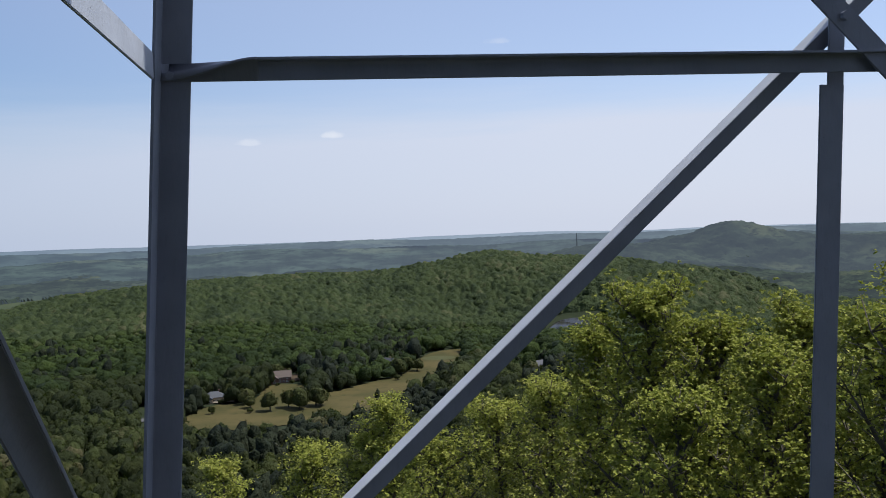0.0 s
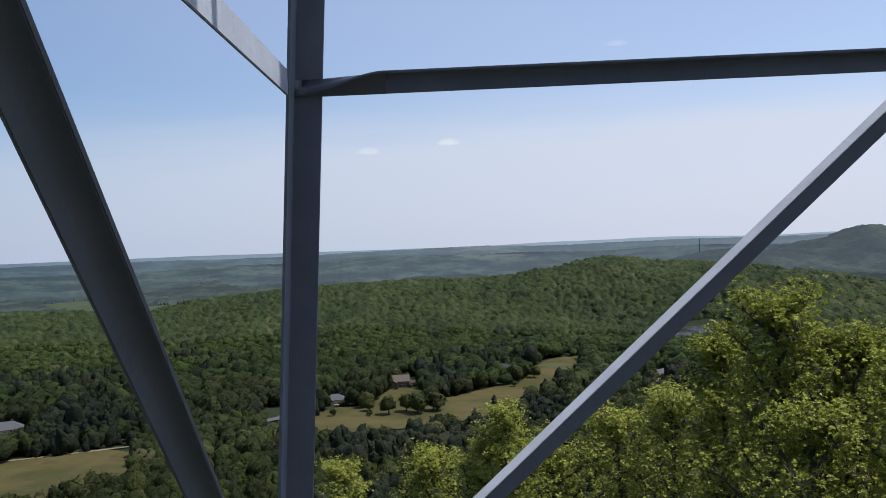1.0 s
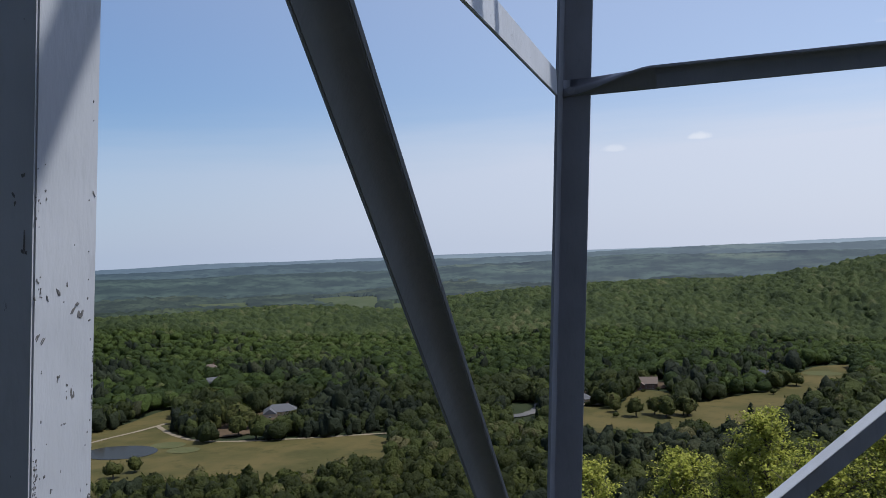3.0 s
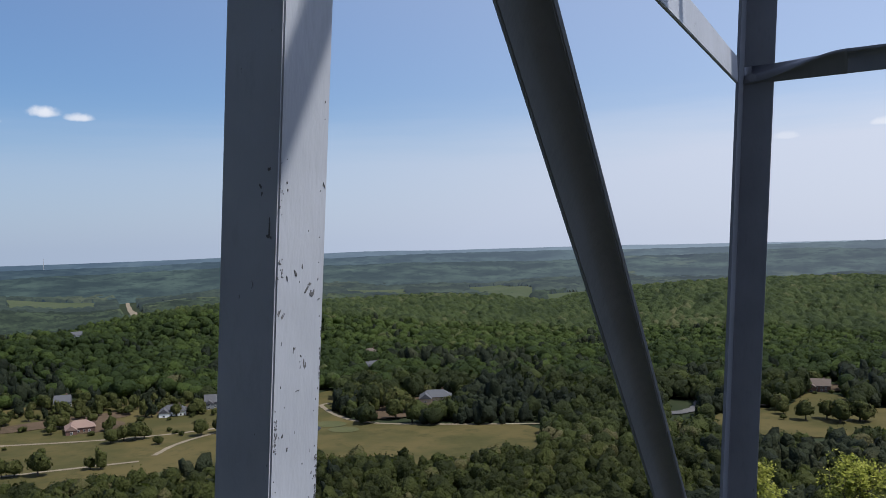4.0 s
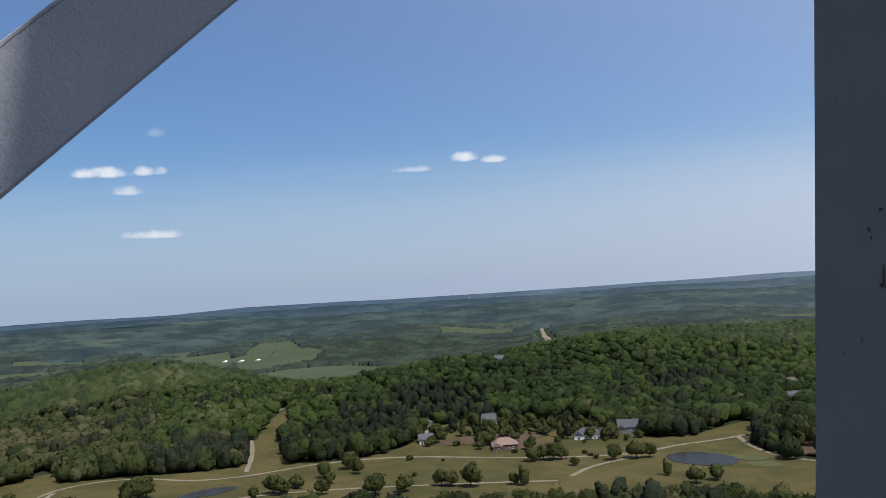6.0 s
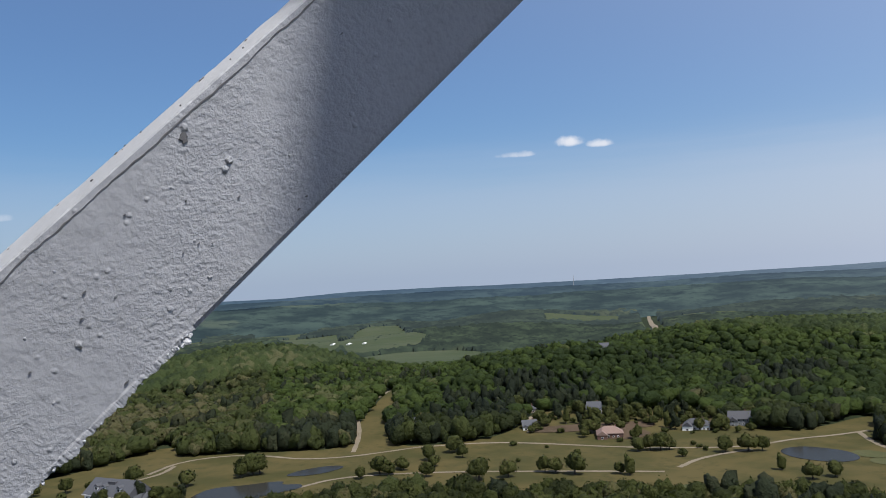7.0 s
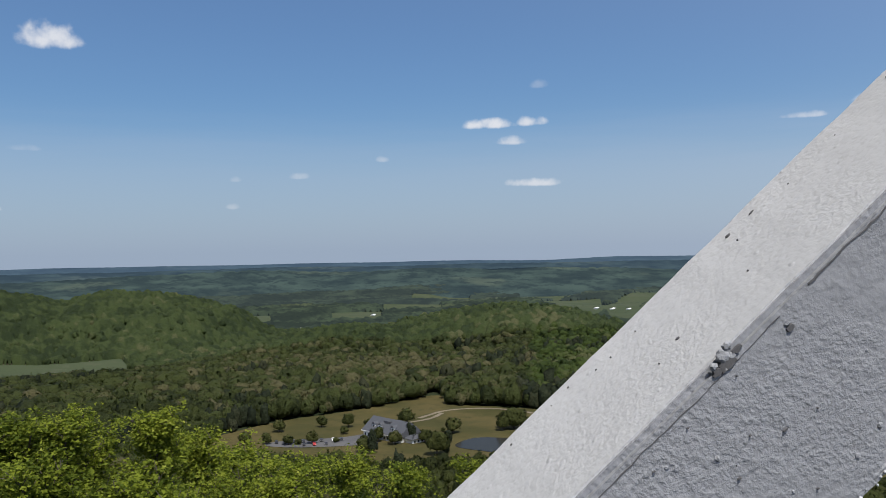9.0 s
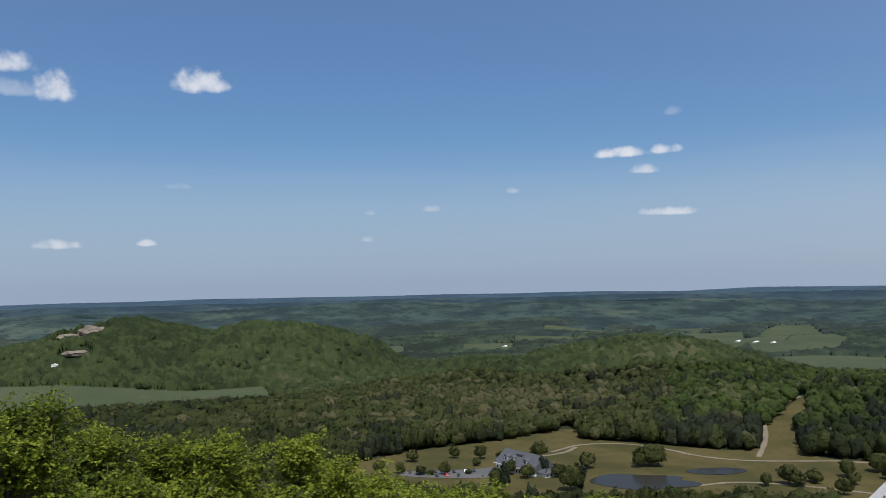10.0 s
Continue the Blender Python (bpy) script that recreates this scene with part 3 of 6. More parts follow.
YARDS = [
    ([(-530, 300), (-524, 330), (-500, 335), (-490, 312), (-500, 294)], DIRT, "bare brown yard round the brick house"),
    ([(-520, 362), (-522, 392), (-500, 398), (-488, 376), (-498, 362)], DIRT, "bare brown yard round the dark-roofed house"),
    ([(-390, 485), (-370, 510), (-352, 505), (-335, 460), (-340, 430), (-362, 415), (-380, 440)], DIRT, "bare brown yard below the low house"),
    ([(-185, 590), (-160, 612), (-140, 590), (-150, 570), (-175, 575)], PATHS, "pale drive in front of the house"),
    ([(-160, 655), (-130, 690), (-112, 665), (-120, 645)], DIRT, "bare yard beside the brick house"),
    ([(-560, 262), (-556, 290), (-545, 325), (-535, 352), (-516, 350), (-522, 318), (-532, 292), (-545, 262)], DIRT, "worn bare ground along the row of houses"),
]
FIELDS += [y[0] for y in YARDS]
HOUSES += [(-819, 488, 10), (-804, 479, 10), (-185, 520, 13), (-176, 498, 12), (-170, 480, 10), (-352, 470, 22), (-345, 440, 18), (-338, 415, 14)]


def crown_shape(seed, points, sprays, narrow=False):
    """One tree crown of unit size: a heap of rounded leaf masses with loose sprays on its skin.
    Gives vertices, triangles, normals and a shade of its own for each vertex."""
    rng = np.random.RandomState(seed)
    i = np.arange(points) + 0.5
    zz = 1 - 1.62 * i / points
    ph = i * 2.399963 + rng.uniform(0, 6.28)
    d = np.stack([np.cos(ph) * np.sqrt(1 - zz * zz), np.sin(ph) * np.sqrt(1 - zz * zz), zz], -1)
    d += rng.normal(0, 0.35 / np.sqrt(points), d.shape)
    d /= np.linalg.norm(d, axis=1, keepdims=True)
    bm = bmesh.new()
    vs = [bm.verts.new(c) for c in d]
    bm.verts.index_update()
    bmesh.ops.convex_hull(bm, input=vs)
    bmesh.ops.recalc_face_normals(bm, faces=bm.faces[:])
    F = np.array([[v.index for v in f.verts] for f in bm.faces])
    bm.free()
    k = 11
    cd = rng.normal(size=(k, 3))
    cd[:, 2] = np.abs(cd[:, 2]) * 0.9 - 0.25
    cd /= np.linalg.norm(cd, axis=1, keepdims=True)
    ctr = cd * rng.uniform(0.42, 0.68, (k, 1))
    if narrow:
        ctr = cd * np.array([0.5, 0.5, 0.0]) + np.linspace(-0.4, 0.72, k)[:, None] * np.array([0, 0, 1.0])
    rad = rng.uniform(0.32, 0.46, k) * (np.linspace(1.1, 0.85, k) if narrow else 1)

    def reach(w):
        bb = w @ ctr.T
        disc = bb * bb - (ctr * ctr).sum(1) + rad * rad
        far = np.where(disc > 0, bb + np.sqrt(np.maximum(disc, 0)), 0).max(1)
        return np.maximum(far, 0.5)

    V = d * reach(d)[:, None]
    nrm = np.zeros_like(V)
    fn = np.cross(V[F[:, 1]] - V[F[:, 0]], V[F[:, 2]] - V[F[:, 0]])
    for c in range(3):
        np.add.at(nrm, F[:, c], fn)
    nrm /= np.linalg.norm(nrm, axis=1, keepdims=True) + 1e-9
    own = rng.normal(0, 0.05, points)
    if sprays:
        w = rng.normal(size=(sprays, 3))
        w /= np.linalg.norm(w, axis=1, keepdims=True)
        w[:, 2] = np.where(w[:, 2] < -0.3, -w[:, 2], w[:, 2])
        P = w * (reach(w) * rng.uniform(0.9, 1.18, sprays))[:, None]
        T = np.clip(rng.normal(size=(sprays, 3, 3)), -1.3, 1.3)
        T -= 0.6 * np.einsum("kic,kc->ki", T, w)[..., None] * w[:, None]
        T = P[:, None] + T * (0.10 if narrow else 0.14)
        away = w + rng.normal(0, 0.5, w.shape)
        away /= np.linalg.norm(away, axis=1, keepdims=True)
        F = np.concatenate([F, np.arange(sprays * 3).reshape(-1, 3) + points])
        V = np.concatenate([V, T.reshape(-1, 3)])
        nrm = np.concatenate([nrm, np.repeat(away, 3, axis=0)])
        own = np.concatenate([own, np.repeat(rng.normal(0.06, 0.12, sprays), 3)])
    V[:, 2] = (V[:, 2] + 0.62) / (V[:, 2].max() + 0.62)
    return V, F, nrm, own


# leaf tone shifts by area, shade on the dark hillside painted in among them: azimuth, distance, radius, shift
SHADES = [(59, 860, 190, -0.26), (62, 780, 120, -0.2), (50, 900, 120, -0.12), (84, 820, 170, 0.2), (92, 740, 170, 0.42), (76, 760, 90, 0.1), (99, 900, 160, 0.25), (3, 700, 130, -0.08), (24, 1000, 160, 0.06),
          (31, 620, 110, -0.05), (78, 700, 80, -0.25), (118, 1370, 110, -0.4), (109, 1380, 90, -0.2), (20, 470, 200, -0.05), (15, 640, 260, -0.14), (0, 1000, 300, -0.1), (28, 760, 160, -0.1), (-4, 1200, 160, 0.1), (12, 420, 90, 0.05), (36, 640, 130, -0.1), (30, 480, 120, -0.08), (40, 460, 100, -0.08)]


def tone_of(x, y, rough):
    t = 0.44 + 0.16 * swell(x, y, 210, 11) + 0.13 * swell(x, y, 75, 12)
    for az, r, size, shift in SHADES:
        cx, cy = polar(az, r)
        t = t + shift * np.exp(-(((x - cx) ** 2 + (y - cy) ** 2) / size**2))
    return np.clip(t + RNG.normal(0, rough, len(x)), 0, 1.1)


def grow(x, y, shapes, name, label, mat, tall, wide, rough=0.24, size=1.0, shift=0.0):
    """Plant one tree at each place, each a turned and stretched copy of one of the crown shapes, all in one mesh."""
    z = land(x, y) - 0.3
    n = len(x)
    height = RNG.uniform(*tall, n) * RNG.choice((0.72, 0.9, 1.0, 1.0, 1.18), n) * size
    rad = height * RNG.uniform(wide * 0.82, wide * 1.2, n)
    turn = RNG.uniform(0, 6.283, n)
    pick = RNG.randint(0, len(shapes), n)
    tone = np.clip(tone_of(x, y, rough) + shift, 0, 1.1)
    VV, FF, NN, TT, o = [], [], [], [], 0
    for i, (V, F, nrm, own) in enumerate(shapes):
        k = np.nonzero(pick == i)[0]
        if not len(k):
            continue
        c, s_ = np.cos(turn[k])[:, None], np.sin(turn[k])[:, None]
        r, h = rad[k][:, None], height[k][:, None]
        VV.append(np.stack([x[k][:, None] + (c * V[:, 0] - s_ * V[:, 1]) * r, y[k][:, None] + (s_ * V[:, 0] + c * V[:, 1]) * r, z[k][:, None] + V[:, 2] * h], -1).reshape(-1, 3))
        nn = np.stack([(c * nrm[:, 0] - s_ * nrm[:, 1]) / r, (s_ * nrm[:, 0] + c * nrm[:, 1]) / r, nrm[:, 2] * 1.6 / h], -1)
        NN.append((nn / (np.linalg.norm(nn, axis=2, keepdims=True) + 1e-9)).reshape(-1, 3))
        FF.append((F[None] + (np.arange(len(k)) * len(V))[:, None, None]).reshape(-1, 3) + o)
        TT.append((tone[k][:, None] + own[None]).ravel())
        o += len(k) * len(V)
    ob = mesh_object(name, np.concatenate(VV), np.concatenate(FF), mat, tint=np.clip(np.concatenate(TT), 0, 1.15), smooth=True)
    at = ob.data.attributes.new("custom_normal", "FLOAT_VECTOR", "POINT")
    at.data.foreach_set("vector", np.concatenate(NN).astype(np.float32).ravel())
    tagged(ob, label, "woods", kind="stuff")


def canopy(name, label, mat, az0, az1, r0, r1, daz, dr, gap, tall):
    """The closed roof of distant woods: tree tops rising as rounded domes out of one leafy skin."""
    az, r = np.arange(az0, az1, daz), np.arange(r0, r1 + dr, dr)
    A, R = np.meshgrid(az, r)
    R = R + RNG.uniform(-0.3, 0.3, R.shape) * dr
    A = A + RNG.uniform(-0.25, 0.25, A.shape) * daz
    X, Y = polar(A, R)
    rng = np.random.RandomState(int(r0))
    jx, jy, jh, jt = (rng.uniform(-1, 1, (401, 401)) for _ in range(4))
    ci, cj = np.floor(X / gap).astype(int), np.floor(Y / gap).astype(int)
    top, tone = np.zeros_like(X), np.zeros_like(X)
    for di in (-1, 0, 1):
        for dj in (-1, 0, 1):
            i, j = ci + di, cj + dj
            u, v = i % 401, j % 401
            d2 = ((X - (i + 0.5 + 0.42 * jx[u, v]) * gap) ** 2 + (Y - (j + 0.5 + 0.42 * jy[u, v]) * gap) ** 2) / (gap * (0.78 + 0.2 * jh[v, u])) ** 2
            h = tall * (1 + 0.3 * jh[u, v]) * (0.1 + 0.9 * np.sqrt(np.clip(1 - d2, 0, 1)))
            better = h > top
            top, tone = np.where(better, h, top), np.where(better, jt[u, v], tone)
    bare = open_ground(X.ravel(), Y.ravel()).reshape(X.shape)
    top[0] = top[-1] = -1.0
    Z = land(X, Y) + np.where(bare, -1.5, top)
    tint = np.clip(tone_of(X.ravel(), Y.ravel(), 0.05) + 0.42 * tone.ravel(), 0, 1.1)
    m, n = X.shape
    i, j = np.meshgrid(np.arange(m - 1), np.arange(n - 1), indexing="ij")
    F = np.stack([i * n + j, i * n + j + 1, (i + 1) * n + j + 1, (i + 1) * n + j], -1).reshape(-1, 4)
    F = F[bare.ravel()[F].sum(1) < 3]
    ob = mesh_object(name, np.stack([X, Y, Z], -1), F.copy(), mat, tint=tint, smooth=True)
    tagged(ob, label, "woods", kind="stuff")


# dark pine stands at the edges of the fairways; the last four stand in for shade on a slope: x, y, radius
STANDS = [(-88, 668, 24), (-115, 695, 18), (-7, 611, 16), (-604, 250, 24), (-618, 191, 22), (-662, 53, 16), (-652, 85, 18), (-622, 108, 15), (-535, 485, 20), (-590, 166, 16), (-470, 470, 18), (-446, 646, 40), (-486, 632, 30), (-408, 655, 32), (-300, 482, 26), (-276, 494, 24), (-322, 506, 22),
          (-86, 660, 17), (-56, 745, 30), (-50, 815, 30), (-103, 412, 30), (-66, 440, 26), (-640, 290, 30), (-600, 222, 20), (-655, 332, 34), (-694, 330, 34), (-662, 262, 28), (-616, 330, 18)]


def make_woods():
    near = [crown_shape(900 + k, 40, 46) for k in range(16)]
    middle = [crown_shape(930 + k, 24, 24) for k in range(16)]
    near_pine = [crown_shape(960 + k, 46, 30, True) for k in range(6)]
    middle_pine = [crown_shape(970 + k, 24, 22, True) for k in range(6)]
    for r0, r1, gap, broad, pine, mat, tall, wide in ((70, 250, 8.5, middle, middle_pine, WOODS_A, (8.5, 12.5), 0.46), (250, 430, 6.6, near, near_pine, WOODS_A, (8.0, 12.5), 0.42),
                                                      (430, 650, 7.4, near, near_pine, WOODS, (9.0, 14.0), 0.44), (650, 1080, 9.8, middle, middle_pine, WOODS, (9.5, 13.0), 0.58)):
        x, y = scatter(-42, 131, r0, r1, gap)
        keep = ~open_ground(x, y) & ~(inside(PARK, x, y) & (RNG.uniform(size=len(x)) < 0.75))
        r = np.hypot(x, y)
        keep &= ~inside(FAIR2, x * (1 + 28 / r), y * (1 + 28 / r)) & ~inside(FAIR2, x * (1 + 14 / r), y * (1 + 14 / r))
        x, y = x[keep], y[keep]
        foot = land(x, y)
        low = np.clip((9.0 - foot) / 6.0, 0, 1) * (np.hypot(x, y) > 575) * (np.hypot(x, y) < 800)
        foot = np.where(np.degrees(np.arctan2(-x, y)) < 85, 0.45, 0.3) * ((foot > 0.8) & (foot < 9) & (np.hypot(x, y) > 480) & (np.hypot(x, y) < 1000))
        piney = foot + swell(x, y, 190, 21) + 0.4 * swell(x, y, 70, 22) + RNG.normal(0, 0.4, len(x)) > (1.3 if r1 < 440 else 1.1 if r1 < 700 else 1.2)
        for px, py, pr in STANDS:
            piney |= (np.hypot(x - px, y - py) < pr) & (RNG.uniform(size=len(x)) < 0.85)
        slope = ~piney & ((np.hypot(x, y) > 670 + 40 * swell(x, y, 90, 23)) | (land(x, y) > 6)) & (np.hypot(x, y) > 560) & (np.degrees(np.arctan2(-x, y)) < 82)
        for here, leaves in ((slope, HILLSIDE), (~piney & ~slope, mat)):
            if here.any():
                grow(x[here], y[here], broad, "woods", "dense spring-green broadleaf woods covering the hills", leaves, tall, wide, size=1 + 0.3 * low[here], shift=-0.1 * low[here])
        grow(x[piney], y[piney], pine, "pine_woods", "dark stands of pine among the broadleaf woods", PINES, (10.5, 15), 0.36, size=1 + 0.25 * low[piney])
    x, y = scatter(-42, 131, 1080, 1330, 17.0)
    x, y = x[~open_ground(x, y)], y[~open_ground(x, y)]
    grow(x, y, middle, "woods", "tall trees standing over the far hill woods", WOODS_HAZED, (10, 13.5), 0.5)
    canopy("woods", "closed spring-green woods on the hills across the valley", WOODS_HAZED, -42, 131, 1070, 1524, 0.13, 3.4, 7.6, 11.0)
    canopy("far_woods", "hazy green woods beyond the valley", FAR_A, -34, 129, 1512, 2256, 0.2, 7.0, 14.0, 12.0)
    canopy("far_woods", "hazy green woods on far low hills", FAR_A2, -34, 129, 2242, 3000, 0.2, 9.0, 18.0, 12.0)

    # hedgerows across the far fields
    for (a0, r0), (a1, r1) in (((77.2, 1900), (71.2, 1885)), ((76.4, 2260), (72.2, 2190)), ((80.2, 2120), (77.0, 2170)), ((82.6, 2560), (78.4, 2590)), ((124, 1180), (112, 1110)), ((74.8, 1890), (74.2, 2240)), ((33.2, 2420), (29.4, 2230)), ((28.2, 2060), (24.5, 2120)), ((31.4, 2120), (31.0, 2600)), ((41.5, 2400), (38.2, 2380))):
        q = np.linspace(0, 1, 34) + RNG.normal(0, 0.012, 34)
        q = q[RNG.uniform(size=34) < 0.8]
        x, y = polar(a0 + (a1 - a0) * q, r0 + (r1 - r0) * q + RNG.normal(0, 7, len(q)))
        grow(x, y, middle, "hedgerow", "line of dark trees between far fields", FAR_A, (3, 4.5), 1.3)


make_woods()


def ridge_wall(name, dist, tops, mat, label, seed, rough):
    """A long far ridge: a slope that rises from the plain to an uneven wooded crest."""
    az = np.arange(-42, 132, 0.12)
    base = np.interp(az, [a for a, _ in tops], [h for _, h in tops])
    rng = np.random.RandomState(seed)
    n1 = np.convolve(rng.normal(size=len(az) + 80), np.hanning(81) / 6.5, "valid")[: len(az)]
    n2 = np.convolve(rng.normal(size=len(az) + 4), np.hanning(5) / 1.7, "valid")[: len(az)]
    crest = base + n1 * rough + n2 * rough * 0.16
    rows = []
    for k, (dr, q) in enumerate(((-700, 0.0), (-500, 0.42), (-300, 0.68), (-160, 0.86), (-60, 0.97), (0, 1.0), (60, 0.95), (140, 0.5))):
        wob = np.convolve(rng.normal(size=len(az) + 40), np.hanning(41) / 4.6, "valid")[: len(az)]
        x, y = polar(az, dist + dr + wob * 40 * (k < 5))
        rows.append(np.stack([x, y, -44 + (crest + 44) * q + (wob * rough * 0.5 if k < 4 else 0) + n2 * rough * 0.1], -1))
    V = np.stack(rows)
    m, n = len(rows), len(az)
    i, j = np.meshgrid(np.arange(m - 1), np.arange(n - 1), indexing="ij")
    F = np.stack([i * n + j, i * n + j + 1, (i + 1) * n + j + 1, (i + 1) * n + j], -1).reshape(-1, 4)
    ob = mesh_object(name, V, F.copy(), mat, smooth=True)
    tagged(ob, label, "hills", kind="structure")


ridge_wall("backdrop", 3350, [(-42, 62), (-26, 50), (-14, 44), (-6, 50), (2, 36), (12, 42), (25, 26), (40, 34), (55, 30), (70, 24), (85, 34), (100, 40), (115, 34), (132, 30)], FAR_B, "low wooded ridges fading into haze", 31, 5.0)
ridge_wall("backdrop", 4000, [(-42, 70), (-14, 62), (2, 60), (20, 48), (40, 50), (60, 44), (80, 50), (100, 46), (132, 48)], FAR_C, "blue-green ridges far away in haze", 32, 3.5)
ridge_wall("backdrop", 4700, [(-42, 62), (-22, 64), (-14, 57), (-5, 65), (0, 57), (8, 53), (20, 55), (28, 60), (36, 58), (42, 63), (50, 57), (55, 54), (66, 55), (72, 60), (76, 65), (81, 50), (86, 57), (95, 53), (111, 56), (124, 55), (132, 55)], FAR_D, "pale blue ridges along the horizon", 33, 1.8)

# ---- buildings of the valley ----
ROOFS = {"slate": plain("slate_grey_shingles", (0.068, 0.072, 0.082), 0.8, 0.2, 2.0), "brown": plain("brown_shingles", (0.11, 0.085, 0.07), 0.85, 0.25, 2.0),
         "pink": plain("salmon_roof_tiles", (0.20, 0.135, 0.11), 0.8, 0.15, 2.0), "dark": plain("charcoal_shingles", (0.06, 0.062, 0.07), 0.8, 0.2, 2.0), "pale": plain("pale_grey_shingles", (0.4, 0.4, 0.4), 0.7, 0.1, 2.0)}
WALLS = {"tan": plain("tan_siding", (0.36, 0.30, 0.22), 0.8), "brick": plain("red_brick_walls", (0.13, 0.072, 0.055), 0.85, 0.2, 3.0),
         "white": plain("white_siding", (0.75, 0.75, 0.72), 0.7, 0.05), "grey": plain("blue_grey_siding", (0.17, 0.185, 0.2), 0.75)}
PANE = plain("dark_window_glass", (0.02, 0.025, 0.03), 0.08, 0.05)
TRIM = plain("white_trim", (0.78, 0.78, 0.76), 0.6, 0.04)
DOOR = plain("dark_door", (0.08, 0.05, 0.04), 0.6)


def roof_mesh(w, d, h0, rise, hip, over=0.5, thick=0.22):
    bm = bmesh.new()
    a, b = w / 2 + over, d / 2 + over
    ins = b * 0.95 if hip else 0.0
    low = [(-a, -b), (a, -b), (a, b), (-a, b)]
    bot = [bm.verts.new((x, y, h0 - thick)) for x, y in low]
    top = [bm.verts.new((x, y, h0)) for x, y in low]
    r0, r1 = bm.verts.new((-a + ins, 0, h0 + rise)), bm.verts.new((a - ins, 0, h0 + rise))
    bm.faces.new(bot[::-1])
    for i in range(4):
        bm.faces.new((bot[i], bot[(i + 1) % 4], top[(i + 1) % 4], top[i]))
    bm.faces.new((top[0], top[1], r1, r0))
    bm.faces.new((top[2], top[3], r0, r1))
    bm.faces.new((top[1], top[2], r1))
    bm.faces.new((top[3], top[0], r0))
    return bm


def window_part(parent, x, y, z, w, h, along):
    """A framed window set 6 cm proud of a wall; along: 'x' for walls that run along x."""
    d = 0.09
    if along == "x":
        f = part("window", cuboid(x - w / 2, x + w / 2, y - d, y + d, z, z + h), TRIM, parent)
        part("pane", cuboid(x - w / 2 + 0.12, x + w / 2 - 0.12, y - d - 0.02, y + d + 0.02, z + 0.12, z + h - 0.12), PANE, f)
    else:
        f = part("window", cuboid(x - d, x + d, y - w / 2, y + w / 2, z, z + h), TRIM, parent)
        part("pane", cuboid(x - d - 0.02, x + d + 0.02, y - w / 2 + 0.12, y + w / 2 - 0.12, z + 0.12, z + h - 0.12), PANE, f)


def make_house(name, x, y, turn, w, d, hw, roof, wall, hip, clear, label):
    z = float(min(land(x + a, y + b) for a in (-8, 8) for b in (-8, 8)))
    e = thing(name, label, "house", "houses of the valley", (x, y, z), turn)
    w, d, hw = w * 0.88, d * 0.88, hw * 0.86
    part("wall", cuboid(-w / 2, w / 2, -d / 2, d / 2, -1.5, hw), WALLS[wall], e)
    rise = d * (0.36 if hip else 0.48)
    rf = part("roof", roof_mesh(w, d, hw + 0.2, rise, hip), ROOFS[roof], e)
    ch = part("chimney", cuboid(w * 0.2, w * 0.2 + 1.0, 0.6, 1.5, hw, hw + rise + 1.0), WALLS["brick"], rf)
    if not hip:
        for k in (-1, 1):
            bm = bmesh.new()
            v = [bm.verts.new(c) for c in ((k * w / 2, -d / 2, hw), (k * w / 2, d / 2, hw), (k * w / 2, 0, hw + rise * 0.92), (k * (w / 2 - 0.3), -d / 2, hw), (k * (w / 2 - 0.3), d / 2, hw), (k * (w / 2 - 0.3), 0, hw + rise * 0.92))]
            for f in ((0, 1, 2), (5, 4, 3), (0, 3, 4, 1), (1, 4, 5, 2), (2, 5, 3, 0)):
                bm.faces.new([v[i] for i in f])
            bmesh.ops.recalc_face_normals(bm, faces=bm.faces[:])
            part("gable", bm, WALLS[wall], e)
    # a front wing
    ww, wd = w * 0.38, d * 0.42
    wing = cuboid(-w * 0.32 - ww / 2, -w * 0.32 + ww / 2, -d / 2 - wd, -d / 2, -1.5, hw * 0.96)
    part("wing", wing, WALLS[wall], e)
    bm = bmesh.new()
    x0, x1, ya, yb, h0 = -w * 0.32 - ww / 2 - 0.4, -w * 0.32 + ww / 2 + 0.4, -d / 2 - wd - 0.4, -d * 0.1, hw * 0.96
    v = [bm.verts.new(c) for c in ((x0, ya, h0), (x1, ya, h0), (x1, yb, h0), (x0, yb, h0), ((x0 + x1) / 2, ya, h0 + ww * 0.42), ((x0 + x1) / 2, yb, h0 + ww * 0.42))]
    for f in ((0, 3, 2, 1), (0, 1, 4), (2, 3, 5), (1, 2, 5, 4), (3, 0, 4, 5)):
        bm.faces.new([v[i] for i in f])
    part("wing_roof", bm, ROOFS[roof], e)
    floors = 2 if hw > 4.3 else 1
    for fl in range(floors):
        for k in range(3):
            window_part(e, w * (-0.06 + 0.18 * k), -d / 2, 0.9 + fl * 2.5, 1.3, 1.4, "x")
        for k in (-0.25, 0.25):
            window_part(e, w / 2, d * k, 0.9 + fl * 2.5, 1.3, 1.4, "y")
        window_part(e, -w * 0.32, -d / 2 - wd, 0.9 + fl * 2.5, 1.6, 1.4, "x")
    part("door", cuboid(w * 0.44 - 0.55, w * 0.44 + 0.55, -d / 2 - 0.07, -d / 2 + 0.07, 0, 2.1), DOOR, e)
    return e


for plot in HOUSE_PLOTS:
    make_house(*plot)


